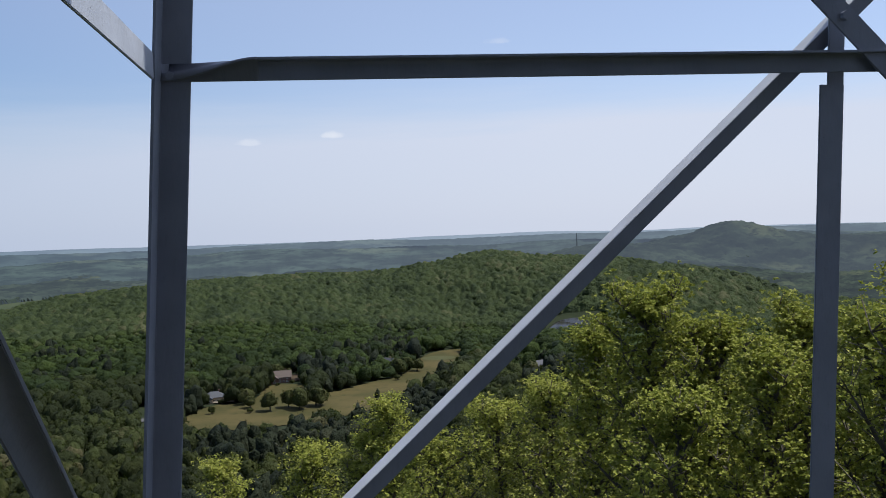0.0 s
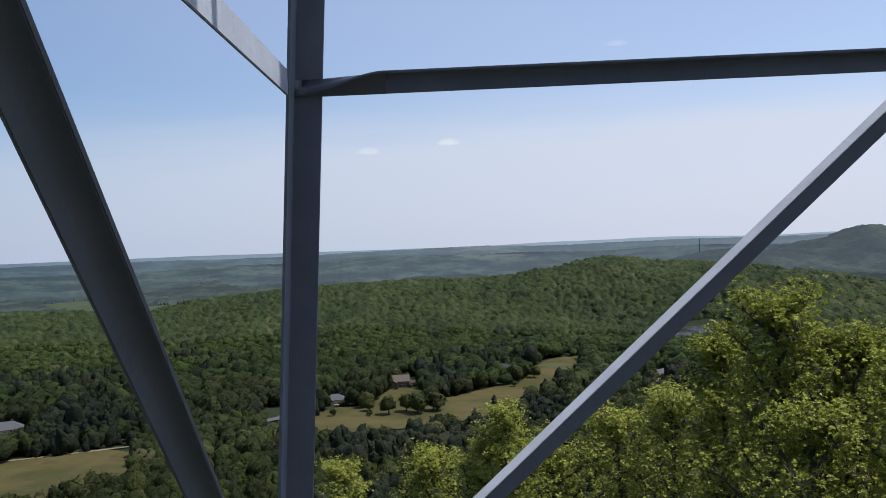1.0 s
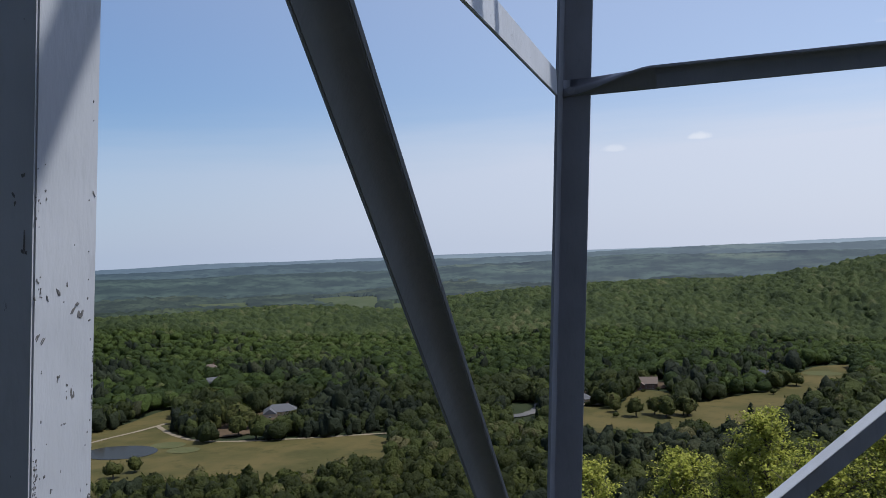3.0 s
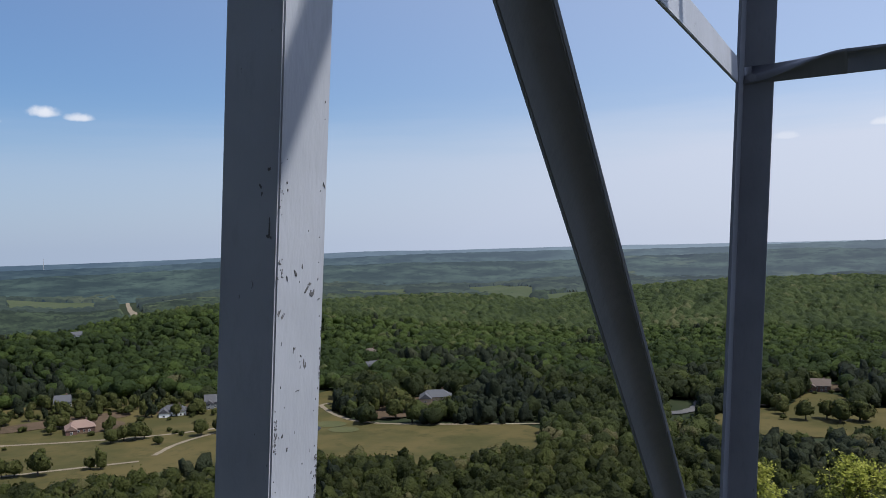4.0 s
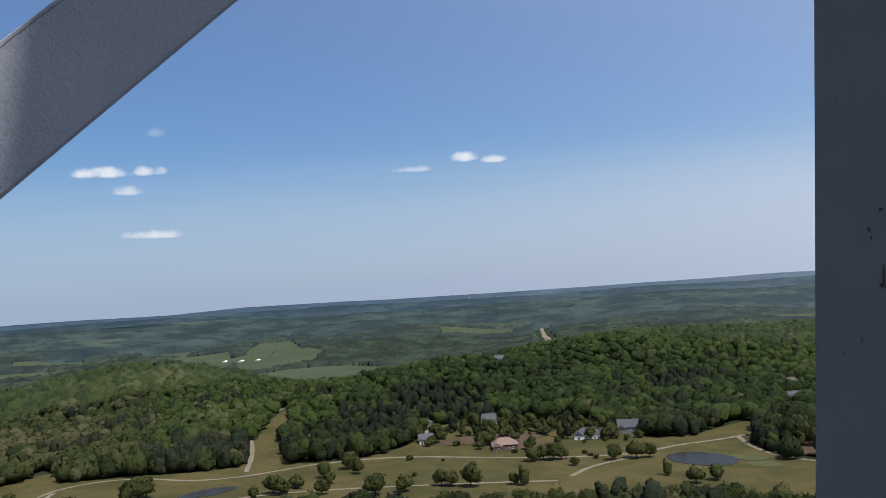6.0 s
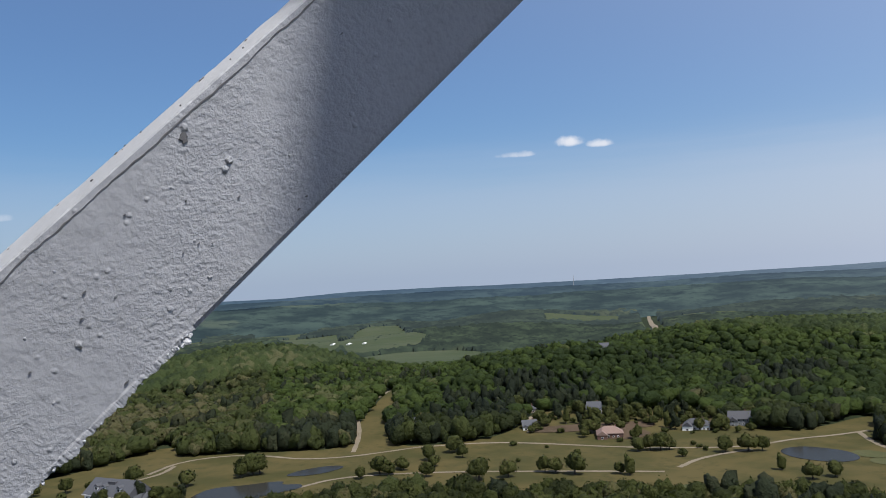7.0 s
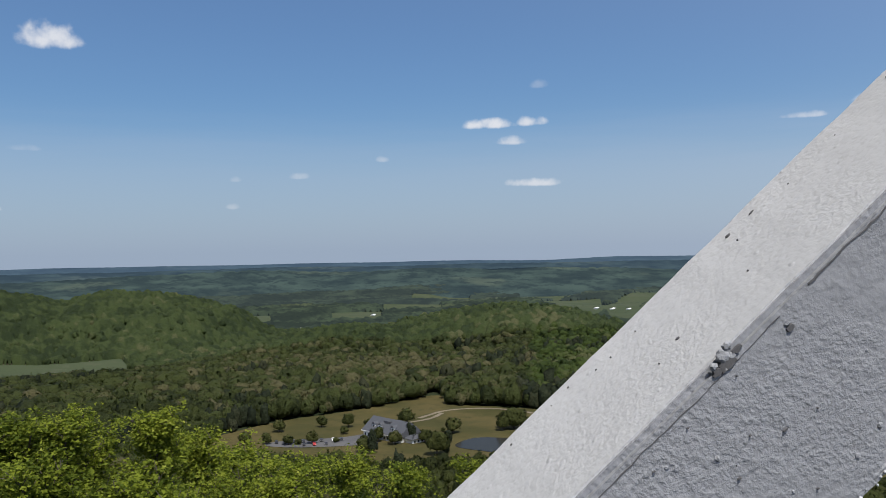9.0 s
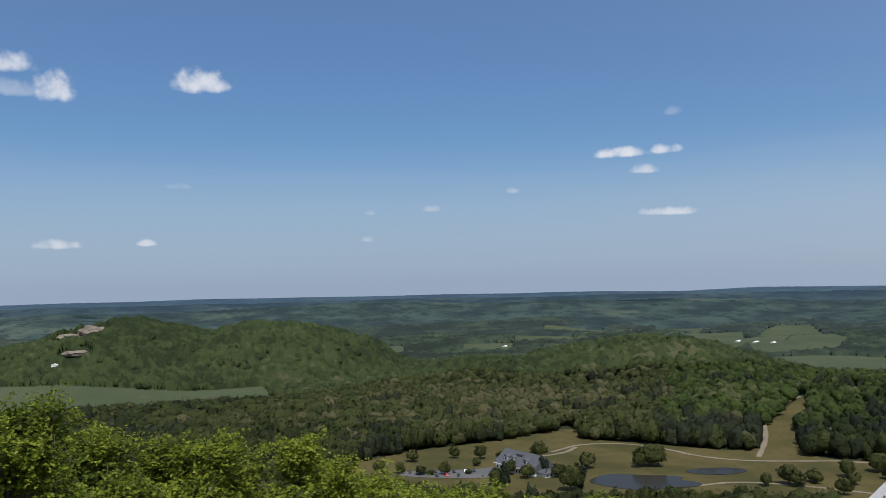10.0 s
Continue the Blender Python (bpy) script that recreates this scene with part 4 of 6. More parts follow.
def clubhouse():
    x, y = -519, -14
    e = thing("clubhouse", "white clubhouse with a big slate-grey roof by the parking lot", "building", at=(x, y, float(land(x, y)) + 0.5), turn=42)
    part("wall", cuboid(-17, 17, -9, 9, -1, 4), WALLS["white"], e)
    rf = part("roof", roof_mesh(34, 18, 4.1, 7.5, False, 1.0), ROOFS["slate"], e)
    part("vent_box", cuboid(-4, 2, -3.4, -1.6, 8.5, 10.6), ROOFS["dark"], rf)
    for k in (-1, 1):
        bm = bmesh.new()
        v = [bm.verts.new(c) for c in ((k * 17, -9, 4), (k * 17, 9, 4), (k * 17, 0, 11.0), (k * 16.6, -9, 4), (k * 16.6, 9, 4), (k * 16.6, 0, 11.0))]
        for f in ((0, 1, 2), (5, 4, 3), (0, 3, 4, 1), (1, 4, 5, 2), (2, 5, 3, 0)):
            bm.faces.new([v[i] for i in f])
        bmesh.ops.recalc_face_normals(bm, faces=bm.faces[:])
        part("gable", bm, WALLS["white"], e)
    for k in (-10, -4, 8):
        dm = part("dormer", cuboid(k - 1.3, k + 1.3, -6.6, -2.5, 5.6, 8.4), WALLS["white"], rf)
        part("pane", cuboid(k - 0.7, k + 0.7, -6.68, -6.5, 6.4, 7.8), PANE, dm)
        bm = roof_mesh(4.4, 3.0, 8.4, 1.3, False, 0.2, 0.15)
        bmesh.ops.rotate(bm, verts=bm.verts[:], matrix=Matrix.Rotation(math.pi / 2, 3, "Z"))
        bmesh.ops.translate(bm, vec=(k, -4.5, 0), verts=bm.verts[:])
        part("dormer_roof", bm, ROOFS["slate"], rf)
    part("fascia", cuboid(-18, 18, -10.12, -10.0, 3.7, 4.2), TRIM, rf)
    part("porch", cuboid(17, 24, -5, 5, -1, 3.2), WALLS["white"], e)
    bm = roof_mesh(8, 11, 3.3, 2.6, True)
    bmesh.ops.translate(bm, vec=(20.5, 0, 0), verts=bm.verts[:])
    part("porch_roof", bm, ROOFS["slate"], e)
    part("wing", cuboid(-14, 2, 9, 17, -1, 4), WALLS["white"], e)
    bm = roof_mesh(16, 12, 4.1, 4.0, True)
    bmesh.ops.translate(bm, vec=(-6, 12, 0), verts=bm.verts[:])
    part("wing_roof", bm, ROOFS["slate"], e)
    for k in range(-5, 6):
        window_part(e, k * 3.0, 9 if k > 0 else 9, 1.0, 1.5, 1.9, "x")
        window_part(e, k * 3.0, -9, 1.0, 1.5, 1.9, "x")
    for k in (-3, 0, 3):
        window_part(e, 24, k, 0.8, 1.4, 1.6, "y")
    window_part(e, 17, -2, 6.4, 1.4, 1.8, "y")
    window_part(e, 17, 2, 6.4, 1.4, 1.8, "y")


clubhouse()
RUBBER = plain("tyre_rubber", (0.02, 0.02, 0.02), 0.9)


def make_car(x, y, turn, paint, colour):
    e = thing("car", colour + " car parked on the asphalt lot", "car", "cars on the lot", (x, y, float(land(x, y)) + 0.85), turn)
    bm = bmesh.new()
    prof = [(-2.2, 0.35), (2.2, 0.35), (2.25, 0.75), (1.2, 0.95), (0.6, 1.45), (-1.1, 1.48), (-1.9, 1.0), (-2.25, 0.9)]
    lo = [bm.verts.new((a, -0.88, b)) for a, b in prof]
    hi = [bm.verts.new((a, 0.88, b)) for a, b in prof]
    bm.faces.new(lo)
    bm.faces.new(hi[::-1])
    for i in range(len(prof)):
        j = (i + 1) % len(prof)
        bm.faces.new((lo[j], lo[i], hi[i], hi[j]))
    bmesh.ops.bevel(bm, geom=bm.edges[:], offset=0.06, segments=1, affect="EDGES")
    body = part("body", bm, paint, e)
    part("side_glass", cuboid(-1.5, 0.75, -0.9, 0.9, 1.02, 1.36, 0.03), PANE, body)
    for a in (-1.4, 1.4):
        for b in (-0.8, 0.8):
            w = bmesh.new()
            bmesh.ops.create_cone(w, cap_ends=True, segments=12, radius1=0.34, radius2=0.34, depth=0.22, matrix=pose(a, b, 0.34, 90))
            part("wheel", w, RUBBER, e)


CAR_PAINT = [plain(n, c, 0.3, 0.02) for n, c in (("white_car_paint", (0.8, 0.8, 0.8)), ("black_car_paint", (0.02, 0.02, 0.022)), ("red_car_paint", (0.35, 0.03, 0.03)), ("silver_car_paint", (0.45, 0.46, 0.48)))]
for k, (x, y, c) in enumerate([(-511, -84, 1), (-511, -79, 3), (-512, -74, 1), (-512, -68, 1), (-513, -62, 3), (-513, -57, 1), (-514, -50, 0), (-501, -66, 1), (-501, -60, 2), (-502, -53, 1), (-515, -45, 1)]):
    make_car(x, y, 8 + (k % 3) * 3, CAR_PAINT[c], ("white", "black", "red", "silver")[c])


def barn(az, r, w, label):
    x, y = (float(v) for v in polar(az, r))
    e = thing("barn", label, "barn", "far farm sheds", (x, y, float(land(x, y)) + 1), az + 75)
    w *= 0.8
    part("wall", cuboid(-w / 2, w / 2, -4, 4, -2, 3), WALLS["white"], e)
    part("roof", roof_mesh(w, 8, 3.1, 1.8, False), TRIM, e)
    part("door", cuboid(-2, 2, -4.08, -3.9, 0, 2.7), DOOR, e)


for a, r, w in ((77.48, 1985, 26), (76.41, 1975, 30), (75.36, 1970, 22), (92.65, 1930, 22), (110.1, 1270, 13), (126, 1300, 18), (124.2, 1310, 16), (121.6, 1280, 20), (97.6, 1700, 26), (71.6, 1720, 20)):
    barn(a, r, w, "white farm shed with a pale metal roof")


def quarry(az, r, w, hh):
    x, y = (float(v) for v in polar(az, r))
    bm = bmesh.new()
    bmesh.ops.create_icosphere(bm, subdivisions=3, radius=1)
    for v in bm.verts:
        n = noise.noise(v.co * 2.3 + Vector((az, r, 0)))
        m = noise.noise(v.co * 5.1 + Vector((r, az, 0)))
        v.co = Vector((v.co.x * r * math.radians(w) * 1.35 * (1 + 0.4 * n), v.co.y * 5 * (1 + 0.5 * n + 0.4 * m), v.co.z * hh * 0.5 * (1 + 0.6 * n + 0.5 * m)))
    ob = part("rock_face", bm, QUARRY)
    ob.matrix_world = pose(x, y, float(land(x, y)) + hh * 0.25, 0, 0, az)
    tagged(ob, "bare pale rock face on the wooded hill", "rock", kind="structure")


for q in QUARRY_AT:
    quarry(*q)
ribbon("road", [tuple(float(v) for v in polar(a, r)) for a, r in ((106, 1186), (109.6, 1192), (116.6, 1208), (124.7, 1272), (131, 1288))], 9, PATHS, 2.0, "pale highway at the foot of the far hill", "road")
ribbon("road", [(92, 900), (93, 854), (88, 800), (86, 750), (80, 704), (70, 650)], 7, PATHS, 0.8, "pale road running down through the woods", "road")
ribbon("driveway", [(-225, 625), (-205, 600), (-187, 565), (-185, 535), (-200, 515)], 9, ASPHALT, 0.8, "grey driveway curving between trees", "road")
ribbon("driveway", [(-548, 262), (-562, 270), (-578, 272), (-592, 286)], 5, PATHS, 0.9, "pale gravel drive by the small houses", "road")
for poly, mat, label in YARDS:
    sheet("yard", poly, mat, 0.9, label, "yard")


def mast(az, dist, z0, z1, label, coat="slate"):
    x, y = (float(v) for v in polar(az, dist))
    e = thing("radio_mast", label, "mast", at=(x, y, z0))
    bm = bmesh.new()
    bmesh.ops.create_cone(bm, cap_ends=True, segments=4, radius1=1.7, radius2=0.9, depth=z1 - z0, matrix=pose(0, 0, (z1 - z0) / 2))
    part("lattice", bm, ROOFS[coat], e)


mast(-9.06, 2500, 20, 120 - 2500 * math.tan(radians(0.85)), "slender grey radio mast on a far hill")
mast(60.9, 4400, 30, 120 - 4400 * math.tan(radians(0.45)), "slender pale mast on the horizon", "pale")

# ---- single trees of the golf course ----


def lawn_tree(seed, tall, wide, mat, name, label, pointed=False, tone=0.5):
    """A single tree whose crown is a loose heap of leafy masses reaching nearly to the grass."""
    e = thing(name, label, "tree", "trees on the golf course")
    V, F, nrm, own = crown_shape(seed, 96, 130, bool(pointed))
    size = np.array([wide, wide, tall * 0.93])
    ob = mesh_object("crown", V * size + np.array([0, 0, tall * 0.07]), F, mat, e, tint=np.clip(tone + own, 0, 1.15), smooth=True)
    at = ob.data.attributes.new("custom_normal", "FLOAT_VECTOR", "POINT")
    nn = nrm / size
    at.data.foreach_set("vector", (nn / (np.linalg.norm(nn, axis=1, keepdims=True) + 1e-9)).astype(np.float32).ravel())
    bm = bmesh.new()
    bmesh.ops.create_cone(bm, cap_ends=True, segments=7, radius1=0.38, radius2=0.2, depth=tall * 0.6, matrix=pose(0, 0, tall * 0.3))
    part("trunk", bm, BARK, e)
    return e


PROTOS = [lawn_tree(101, 11, 4.9, OLIVE, "oak_tree", "spreading olive-green broadleaf tree on mown grass", tone=0.4), lawn_tree(102, 9.5, 4.2, OLIVE, "oak_tree", "bushy brownish-olive tree on mown grass", tone=0.75),
          lawn_tree(103, 6.5, 3.0, OLIVE, "small_tree", "small bushy green tree on mown grass", tone=0.45), lawn_tree(104, 14, 3.6, PINES, "pine_tree", "dark ragged pine on mown grass", True),
          lawn_tree(105, 13, 3.2, OLIVE, "poplar_tree", "tall narrow pale-green tree on mown grass", True, 0.6), lawn_tree(106, 3.2, 1.9, OLIVE, "shrub", "low rounded shrub on mown grass", tone=0.35)]
LAWN_TREES = [(-538, 64, 0, 1.35), (-539, 58, 0, 1.0), (-489, 167, 1, 1), (-504, 192, 0, 0.9), (-482, 136, 2, 1.2), (-490, 148, 1, 0.9), (-463, 153, 0, 0.9), (-436, 175, 0, 1.1), (-434, 215, 0, 1.1), (-429, 219, 1, 1), (-419, 226, 0, 1.1), (-465, 253, 2, 0.9), (-401, 250, 4, 1), (-406, 247, 2, 1), (-457, 292, 0, 1), (-454, 299, 1, 1.1), (-450, 304, 0, 1), (-448, 309, 1, 1.1), (-423, 332, 0, 1), (-417, 344, 1, 1.1), (-413, 351, 0, 1.1), (-367, 324, 4, 0.8), (-426, 303, 2, 0.8), (-340, 334, 0, 1), (-537, 362, 4, 0.9), (-545, 341, 0, 1), (-484, 374, 0, 1), (-491, 365, 1, 1), (-523, 298, 1, 1), (-512, 306, 2, 1), (-470, 380, 2, 0.8), (-471, 392, 2, 0.8), (-482, 119, 1, 1), (-341, 320, 1, 1), (-434, 192, 1, 1), (-556, -44, 0, 1.1), (-563, -5, 0, 1.0), (-475, -24, 3, 1), (-477, -30, 0, 1), (-464, 12, 0, 1.3), (-468, 17, 3, 1.0), (-495, 148, 1, 1), (-510, 171, 0, 1), (-487, 132, 0, 1), (-532, 56, 0, 1.1), (-535, 68, 0, 1.2), (-524, 195, 0, 1), (-97, 539, 0, 1.35), (-85, 550, 1, 1.2), (-116, 539, 0, 1.1), (-132, 552, 1, 1.1), (-141, 621, 0, 1.2), (-163, 646, 0, 1.1), (-1, 589, 3, 1.1), (-15, 597, 3, 1.0), (-7, 593, 1, 1.1), (12, 612, 0, 1), (-34, 681, 0, 1.1), (-25, 681, 1, 1), (-48, 561, 3, 0.8), (-84, 618, 2, 1), (-39, 642, 2, 0.7), (21, 709, 0, 1.2), (29, 738, 0, 1.2), (-153, 536, 2, 0.8), (-128, 535, 2, 0.7), (-390, 433, 0, 1.2), (-362, 418, 1, 1.1), (-374, 441, 4, 1.1), (-345, 427, 0, 1.2), (-327, 421, 4, 1.2), (-378, 461, 0, 1.2), (-403, 459, 0, 1.2), (-334, 442, 2, 1), (-464, 505, 1, 1), ]
# trees and shrubs that half hide the houses
yard_rng = random.Random(12)
for h in HOUSE_PLOTS[:-1]:
    away = math.hypot(h[1], h[2])
    back = math.atan2(h[2], h[1])
    for k in range(9):
        a = back + yard_rng.uniform(-2.2, 2.2) if k < 6 else back + math.pi + yard_rng.uniform(-1.1, 1.1)
        d = h[4] * 0.62 + yard_rng.uniform(3.0, 9.0)
        kind = yard_rng.choice((0, 1, 1, 0, 2, 3, 4)) if k < 6 else yard_rng.choice((2, 5, 5, 5, 1))
        LAWN_TREES.append((h[1] + math.cos(a) * d, h[2] + math.sin(a) * d, kind, yard_rng.uniform(0.7, 1.05)))
BELT = [(-604, 296), (-580, 350), (-556, 398), (-512, 408), (-498, 398), (-520, 345), (-542, 312), (-566, 280)]
while len(LAWN_TREES) < 300:
    x, y = yard_rng.uniform(-606, -496), yard_rng.uniform(278, 410)
    if inside(BELT, [x], [y])[0] and all(math.hypot(x - h[1], y - h[2]) > h[4] * 0.62 for h in HOUSE_PLOTS):
        LAWN_TREES.append((x, y, yard_rng.choice((0, 1, 2, 3, 4, 2, 5, 5)), yard_rng.uniform(0.6, 1.0)))
LAWN_TREES += [(-505, -2, 3, 0.85), (-500, 6, 0, 0.9), (-507, -22, 0, 0.95), (-498, -12, 1, 0.8), (-503, -30, 2, 1.0), (-497, 20, 3, 0.7), (-528, 24, 1, 1.0), (-534, 18, 5, 1.0), (-584, 337, 0, 0.9), (-590, 353, 1, 0.9), (-578, 348, 2, 1.0), (-601, 330, 3, 0.8), (-507, -62, 1, 0.8), (-506, -76, 2, 1.1), (-510, -90, 0, 0.75), (-516, -104, 2, 1.0), (-509, -48, 5, 1.2), (-505, -70, 5, 1.3), (-548, -88, 1, 0.8), (-560, -62, 0, 0.9), (-535, -45, 2, 0.9), (-552, -30, 2, 0.9)]
LAWN_TREES += [(-98, 546, 0, 1.5), (-88, 551, 0, 1.3), (-106, 549, 1, 1.2), (-143, 622, 4, 1.3), (-150, 630, 0, 1.4), (-40, 662, 0, 1.2), (-138, 566, 1, 1.4), (-186, 566, 0, 1.3), (-425, 499, 1, 1.5), (-414, 468, 0, 1.5), (-402, 474, 1, 1.4),
               (-366, 452, 1, 1.6), (-380, 456, 4, 1.3), (-352, 447, 1, 1.4), (-392, 462, 0, 1.4), (-436, 508, 4, 1.4), (-450, 520, 0, 1.3)]
LAWN_TREES += [(-452 + 9 * k, 330 - 2 * k, 5, 0.9 + 0.1 * (k % 3)) for k in range(3)] + [(-520, 235, 5, 1.0), (-500, 250, 5, 0.8), (-470, 215, 5, 0.9), (-536, 280, 5, 1.1), (-531, 322, 5, 1.2), (-498, 341, 5, 1.2), (-110, 575, 5, 1.0), (-118, 590, 5, 0.9)]
for k, (x, y, kind, size) in enumerate(LAWN_TREES):
    m = pose(x, y, float(land(x, y)) + 0.4, 0, 0, (k * 77) % 360)
    p = PROTOS[kind]
    f = size * (1.0 + 0.16 * math.sin(k * 2.1))
    g = f * (1.14 + 0.16 * math.sin(k * 3.7))
    if k == [t[2] for t in LAWN_TREES].index(kind):
        p.matrix_world = m @ Matrix.Diagonal((g, g, f, 1))
    else:
        c = copy_thing(p, m)
        c.scale = (g, g, f)

# ---- tall trees standing close round the tower ----


def tube(pts, radii, sides=6):
    v, f = [], []
    for i, p in enumerate(pts):
        a, b = Vector(pts[max(i - 1, 0)]), Vector(pts[min(i + 1, len(pts) - 1)])
        q = (b - a).to_track_quat("Z", "Y")
        for k in range(sides):
            w = 2 * math.pi * k / sides
            v.append(Vector(p) + q @ Vector((math.cos(w) * radii[i], math.sin(w) * radii[i], 0)))
        if i:
            for k in range(sides):
                f.append(((i - 1) * sides + k, (i - 1) * sides + (k + 1) % sides, i * sides + (k + 1) % sides, i * sides + k))
    f.append(tuple(range((len(pts) - 1) * sides, len(pts) * sides)))
    return [tuple(c) for c in v], f


def near_tree(az, dist, top_el, spread, depth, limbs, per_tip, seed, leaf=0.1, hue=0.5, fill=0.77, crooked=0.6):
    rng = random.Random(seed)
    nrg = np.random.RandomState(seed)
    x, y = (float(v) for v in polar(az, dist))
    base = float(land(x, y)) - 0.3
    top = EYE + dist * math.tan(radians(top_el))
    tall = top - base
    e = thing("tulip_tree", "tall broadleaf tree with fresh yellow-green spring leaves", "tree", "trees round the tower", (x, y, base))
    trunk = []
    sx = sy = 0.0
    for i in range(13):
        q = i / 12
        sx, sy = sx + rng.uniform(-0.12, 0.12) * crooked * 2, sy + rng.uniform(-0.12, 0.12) * crooked * 2
        trunk.append((sx, sy, tall * 0.97 * q))
    v, f = tube(trunk, [0.34 * (1 - 0.93 * (i / 12)) + 0.015 for i in range(13)], 8)
    mesh_object("trunk", v, f, BARK, e, smooth=True)
    tips = []

    def point(q):
        i = min(int(q * 12), 11)
        return Vector(trunk[i]).lerp(Vector(trunk[i + 1]), q * 12 - i)

    for n in range(limbs):
        u = (n + rng.random()) / limbs
        hgt = tall - depth * (1 - u) * 0.98
        root = point(min(hgt / (tall * 0.97), 0.985))
        ang = n * 2.4 + rng.uniform(-0.5, 0.5)
        reach = spread * (0.22 + 0.95 * (1 - u) ** 0.6) * rng.uniform(0.75, 1.15)
        rise = rng.uniform(0.35, 0.8) + 0.5 * u
        d = Vector((math.cos(ang), math.sin(ang), rise)).normalized()
        pts = [root]
        for k in range(5):
            d = (d + Vector((rng.uniform(-0.25, 0.25), rng.uniform(-0.25, 0.25), rng.uniform(-0.1, 0.25))) * crooked).normalized()
            pts.append(pts[-1] + d * reach / 5)
        r0 = 0.035 + 0.024 * reach
        v, f = tube(pts, [r0 * (1 - 0.17 * k) for k in range(6)], 5)
        # side twigs share the limb's mesh
        for k in range(1, 6):
            for _ in range(4):
                g = Vector((rng.gauss(0, 1), rng.gauss(0, 1), rng.uniform(-0.1, 1.2))).normalized()
                length = reach * rng.uniform(0.14, 0.34)
                mid = pts[k] + g * length * 0.5 + Vector((0, 0, 0.06))
                end = pts[k] + g * length + Vector((0, 0, rng.uniform(0, 0.25)))
                v2, f2 = tube([pts[k], end], [0.016, 0.006], 3)
                o = len(v)
                v += v2
                f += [tuple(i + o for i in g2) for g2 in f2]
                tips += [end, mid, pts[k].lerp(mid, 0.5), mid.lerp(end, 0.5), end + g * 0.12]
        mesh_object("limb", v, f, BARK, e, smooth=True)
    # rosettes of leaves along the twigs, each leaf two folded halves
    pos = np.repeat(np.array([t[:] for t in tips]), 2, axis=0)
    pos = pos + nrg.normal(size=pos.shape) * np.array([0.2, 0.2, 0.11])
    pos = pos[nrg.uniform(size=len(pos)) < fill]
    n = len(pos)
    tone = np.repeat(np.clip(nrg.normal(hue, 0.2, n), 0, 1.1), per_tip)
    m = n * per_tip
    a = nrg.normal(size=(m, 3))
    a[:, 2] = a[:, 2] * 0.5 + 0.1
    a /= np.linalg.norm(a, axis=1, keepdims=True)
    L = leaf * (0.86 if az < 60 else 1.0) * nrg.uniform(0.7, 1.25, (m, 1))
    P = np.repeat(pos, per_tip, axis=0) + a * L * 0.6
    up = nrg.normal(size=(m, 3)) * 0.4 + np.array([0, 0, 1.0])
    b = np.cross(a, up)
    b /= np.linalg.norm(b, axis=1, keepdims=True)
    nn = np.cross(b, a)
    W = L * (0.40 if dist < 23.5 else 0.5)
    V = np.stack([P - a * L * 0.5, P + b * W + nn * L * 0.14, P + a * L * 0.5 - nn * L * 0.1, P - b * W + nn * L * 0.14], 1)
    F = (np.arange(m)[:, None, None] * 4 + np.array([[0, 1, 2], [0, 2, 3]])[None]).reshape(-1, 3)
    if dist > 23.5 or az < -40:
        V, k4 = V[:, 1:], 3
        F = np.arange(m * 3).reshape(-1, 3)
    else:
        k4 = 4
    tone = np.clip(tone + nrg.normal(0, 0.1, m), 0, 1.15)
    mesh_object("crown", V.reshape(-1, 3), F, LEAF_W if az > 80 else LEAF, e, "fresh yellow-green leaves", tint=np.repeat(tone, k4))
    return e


# azimuth, distance, height angle of the top, spread, crown depth, limbs, leaves a rosette, seed, leaf length, hue, share of rosettes
near_tree(-13.4, 21, -4.2, 2.4, 8.5, 30, 7, 1, 0.095, 0.58)
near_tree(-17.4, 22, -6.3, 2.2, 8.5, 26, 7, 2, 0.095, 0.58)
near_tree(-10.2, 23, -6.6, 1.9, 8.5, 24, 7, 6, 0.097, 0.58)
near_tree(-22.8, 21, -5.4, 2.1, 8.5, 26, 7, 3, 0.095, 0.68)
near_tree(-27.4, 19, -5.6, 2.3, 8.5, 26, 7, 4, 0.090, 0.68)
near_tree(-20.2, 18, -8.2, 2.3, 8.0, 26, 7, 5, 0.086, 0.63)
near_tree(-15.0, 17, -11.0, 2.2, 7.0, 24, 7, 29, 0.081, 0.53)
near_tree(-7.4, 26, -10.2, 2.5, 9.0, 26, 5, 7, 0.12, 0.63)
near_tree(-3.4, 27, -12.0, 2.7, 9.0, 24, 5, 21, 0.125, 0.68)
near_tree(0.4, 25, -14.2, 2.6, 8.0, 22, 5, 9, 0.12, 0.48)
near_tree(3.0, 32, -11.5, 2.2, 9.0, 22, 5, 8, 0.14, 0.53)
near_tree(6.6, 33, -13.6, 2.6, 9.0, 22, 5, 22, 0.145, 0.48)
near_tree(10.2, 36, -14.5, 2.6, 9.0, 20, 5, 10, 0.155, 0.58)
near_tree(15.2, 42, -14.9, 2.6, 9.0, 18, 5, 11, 0.17, 0.63)
near_tree(107.7, 27, -9.3, 2.0, 9.0, 26, 5, 13, 0.125, 0.47)
near_tree(110.2, 28, -10.8, 2.2, 9.0, 22, 5, 23, 0.125, 0.43)
near_tree(113.4, 26, -9.4, 2.2, 9.0, 26, 5, 14, 0.12, 0.40)
near_tree(117.2, 27, -9.2, 2.4, 9.0, 24, 5, 24, 0.125, 0.25)
near_tree(121.8, 26, -6.8, 2.8, 9.0, 28, 5, 15, 0.125, 0.15)
near_tree(126.0, 25, -7.2, 2.8, 9.0, 24, 5, 25, 0.125, 0.15)
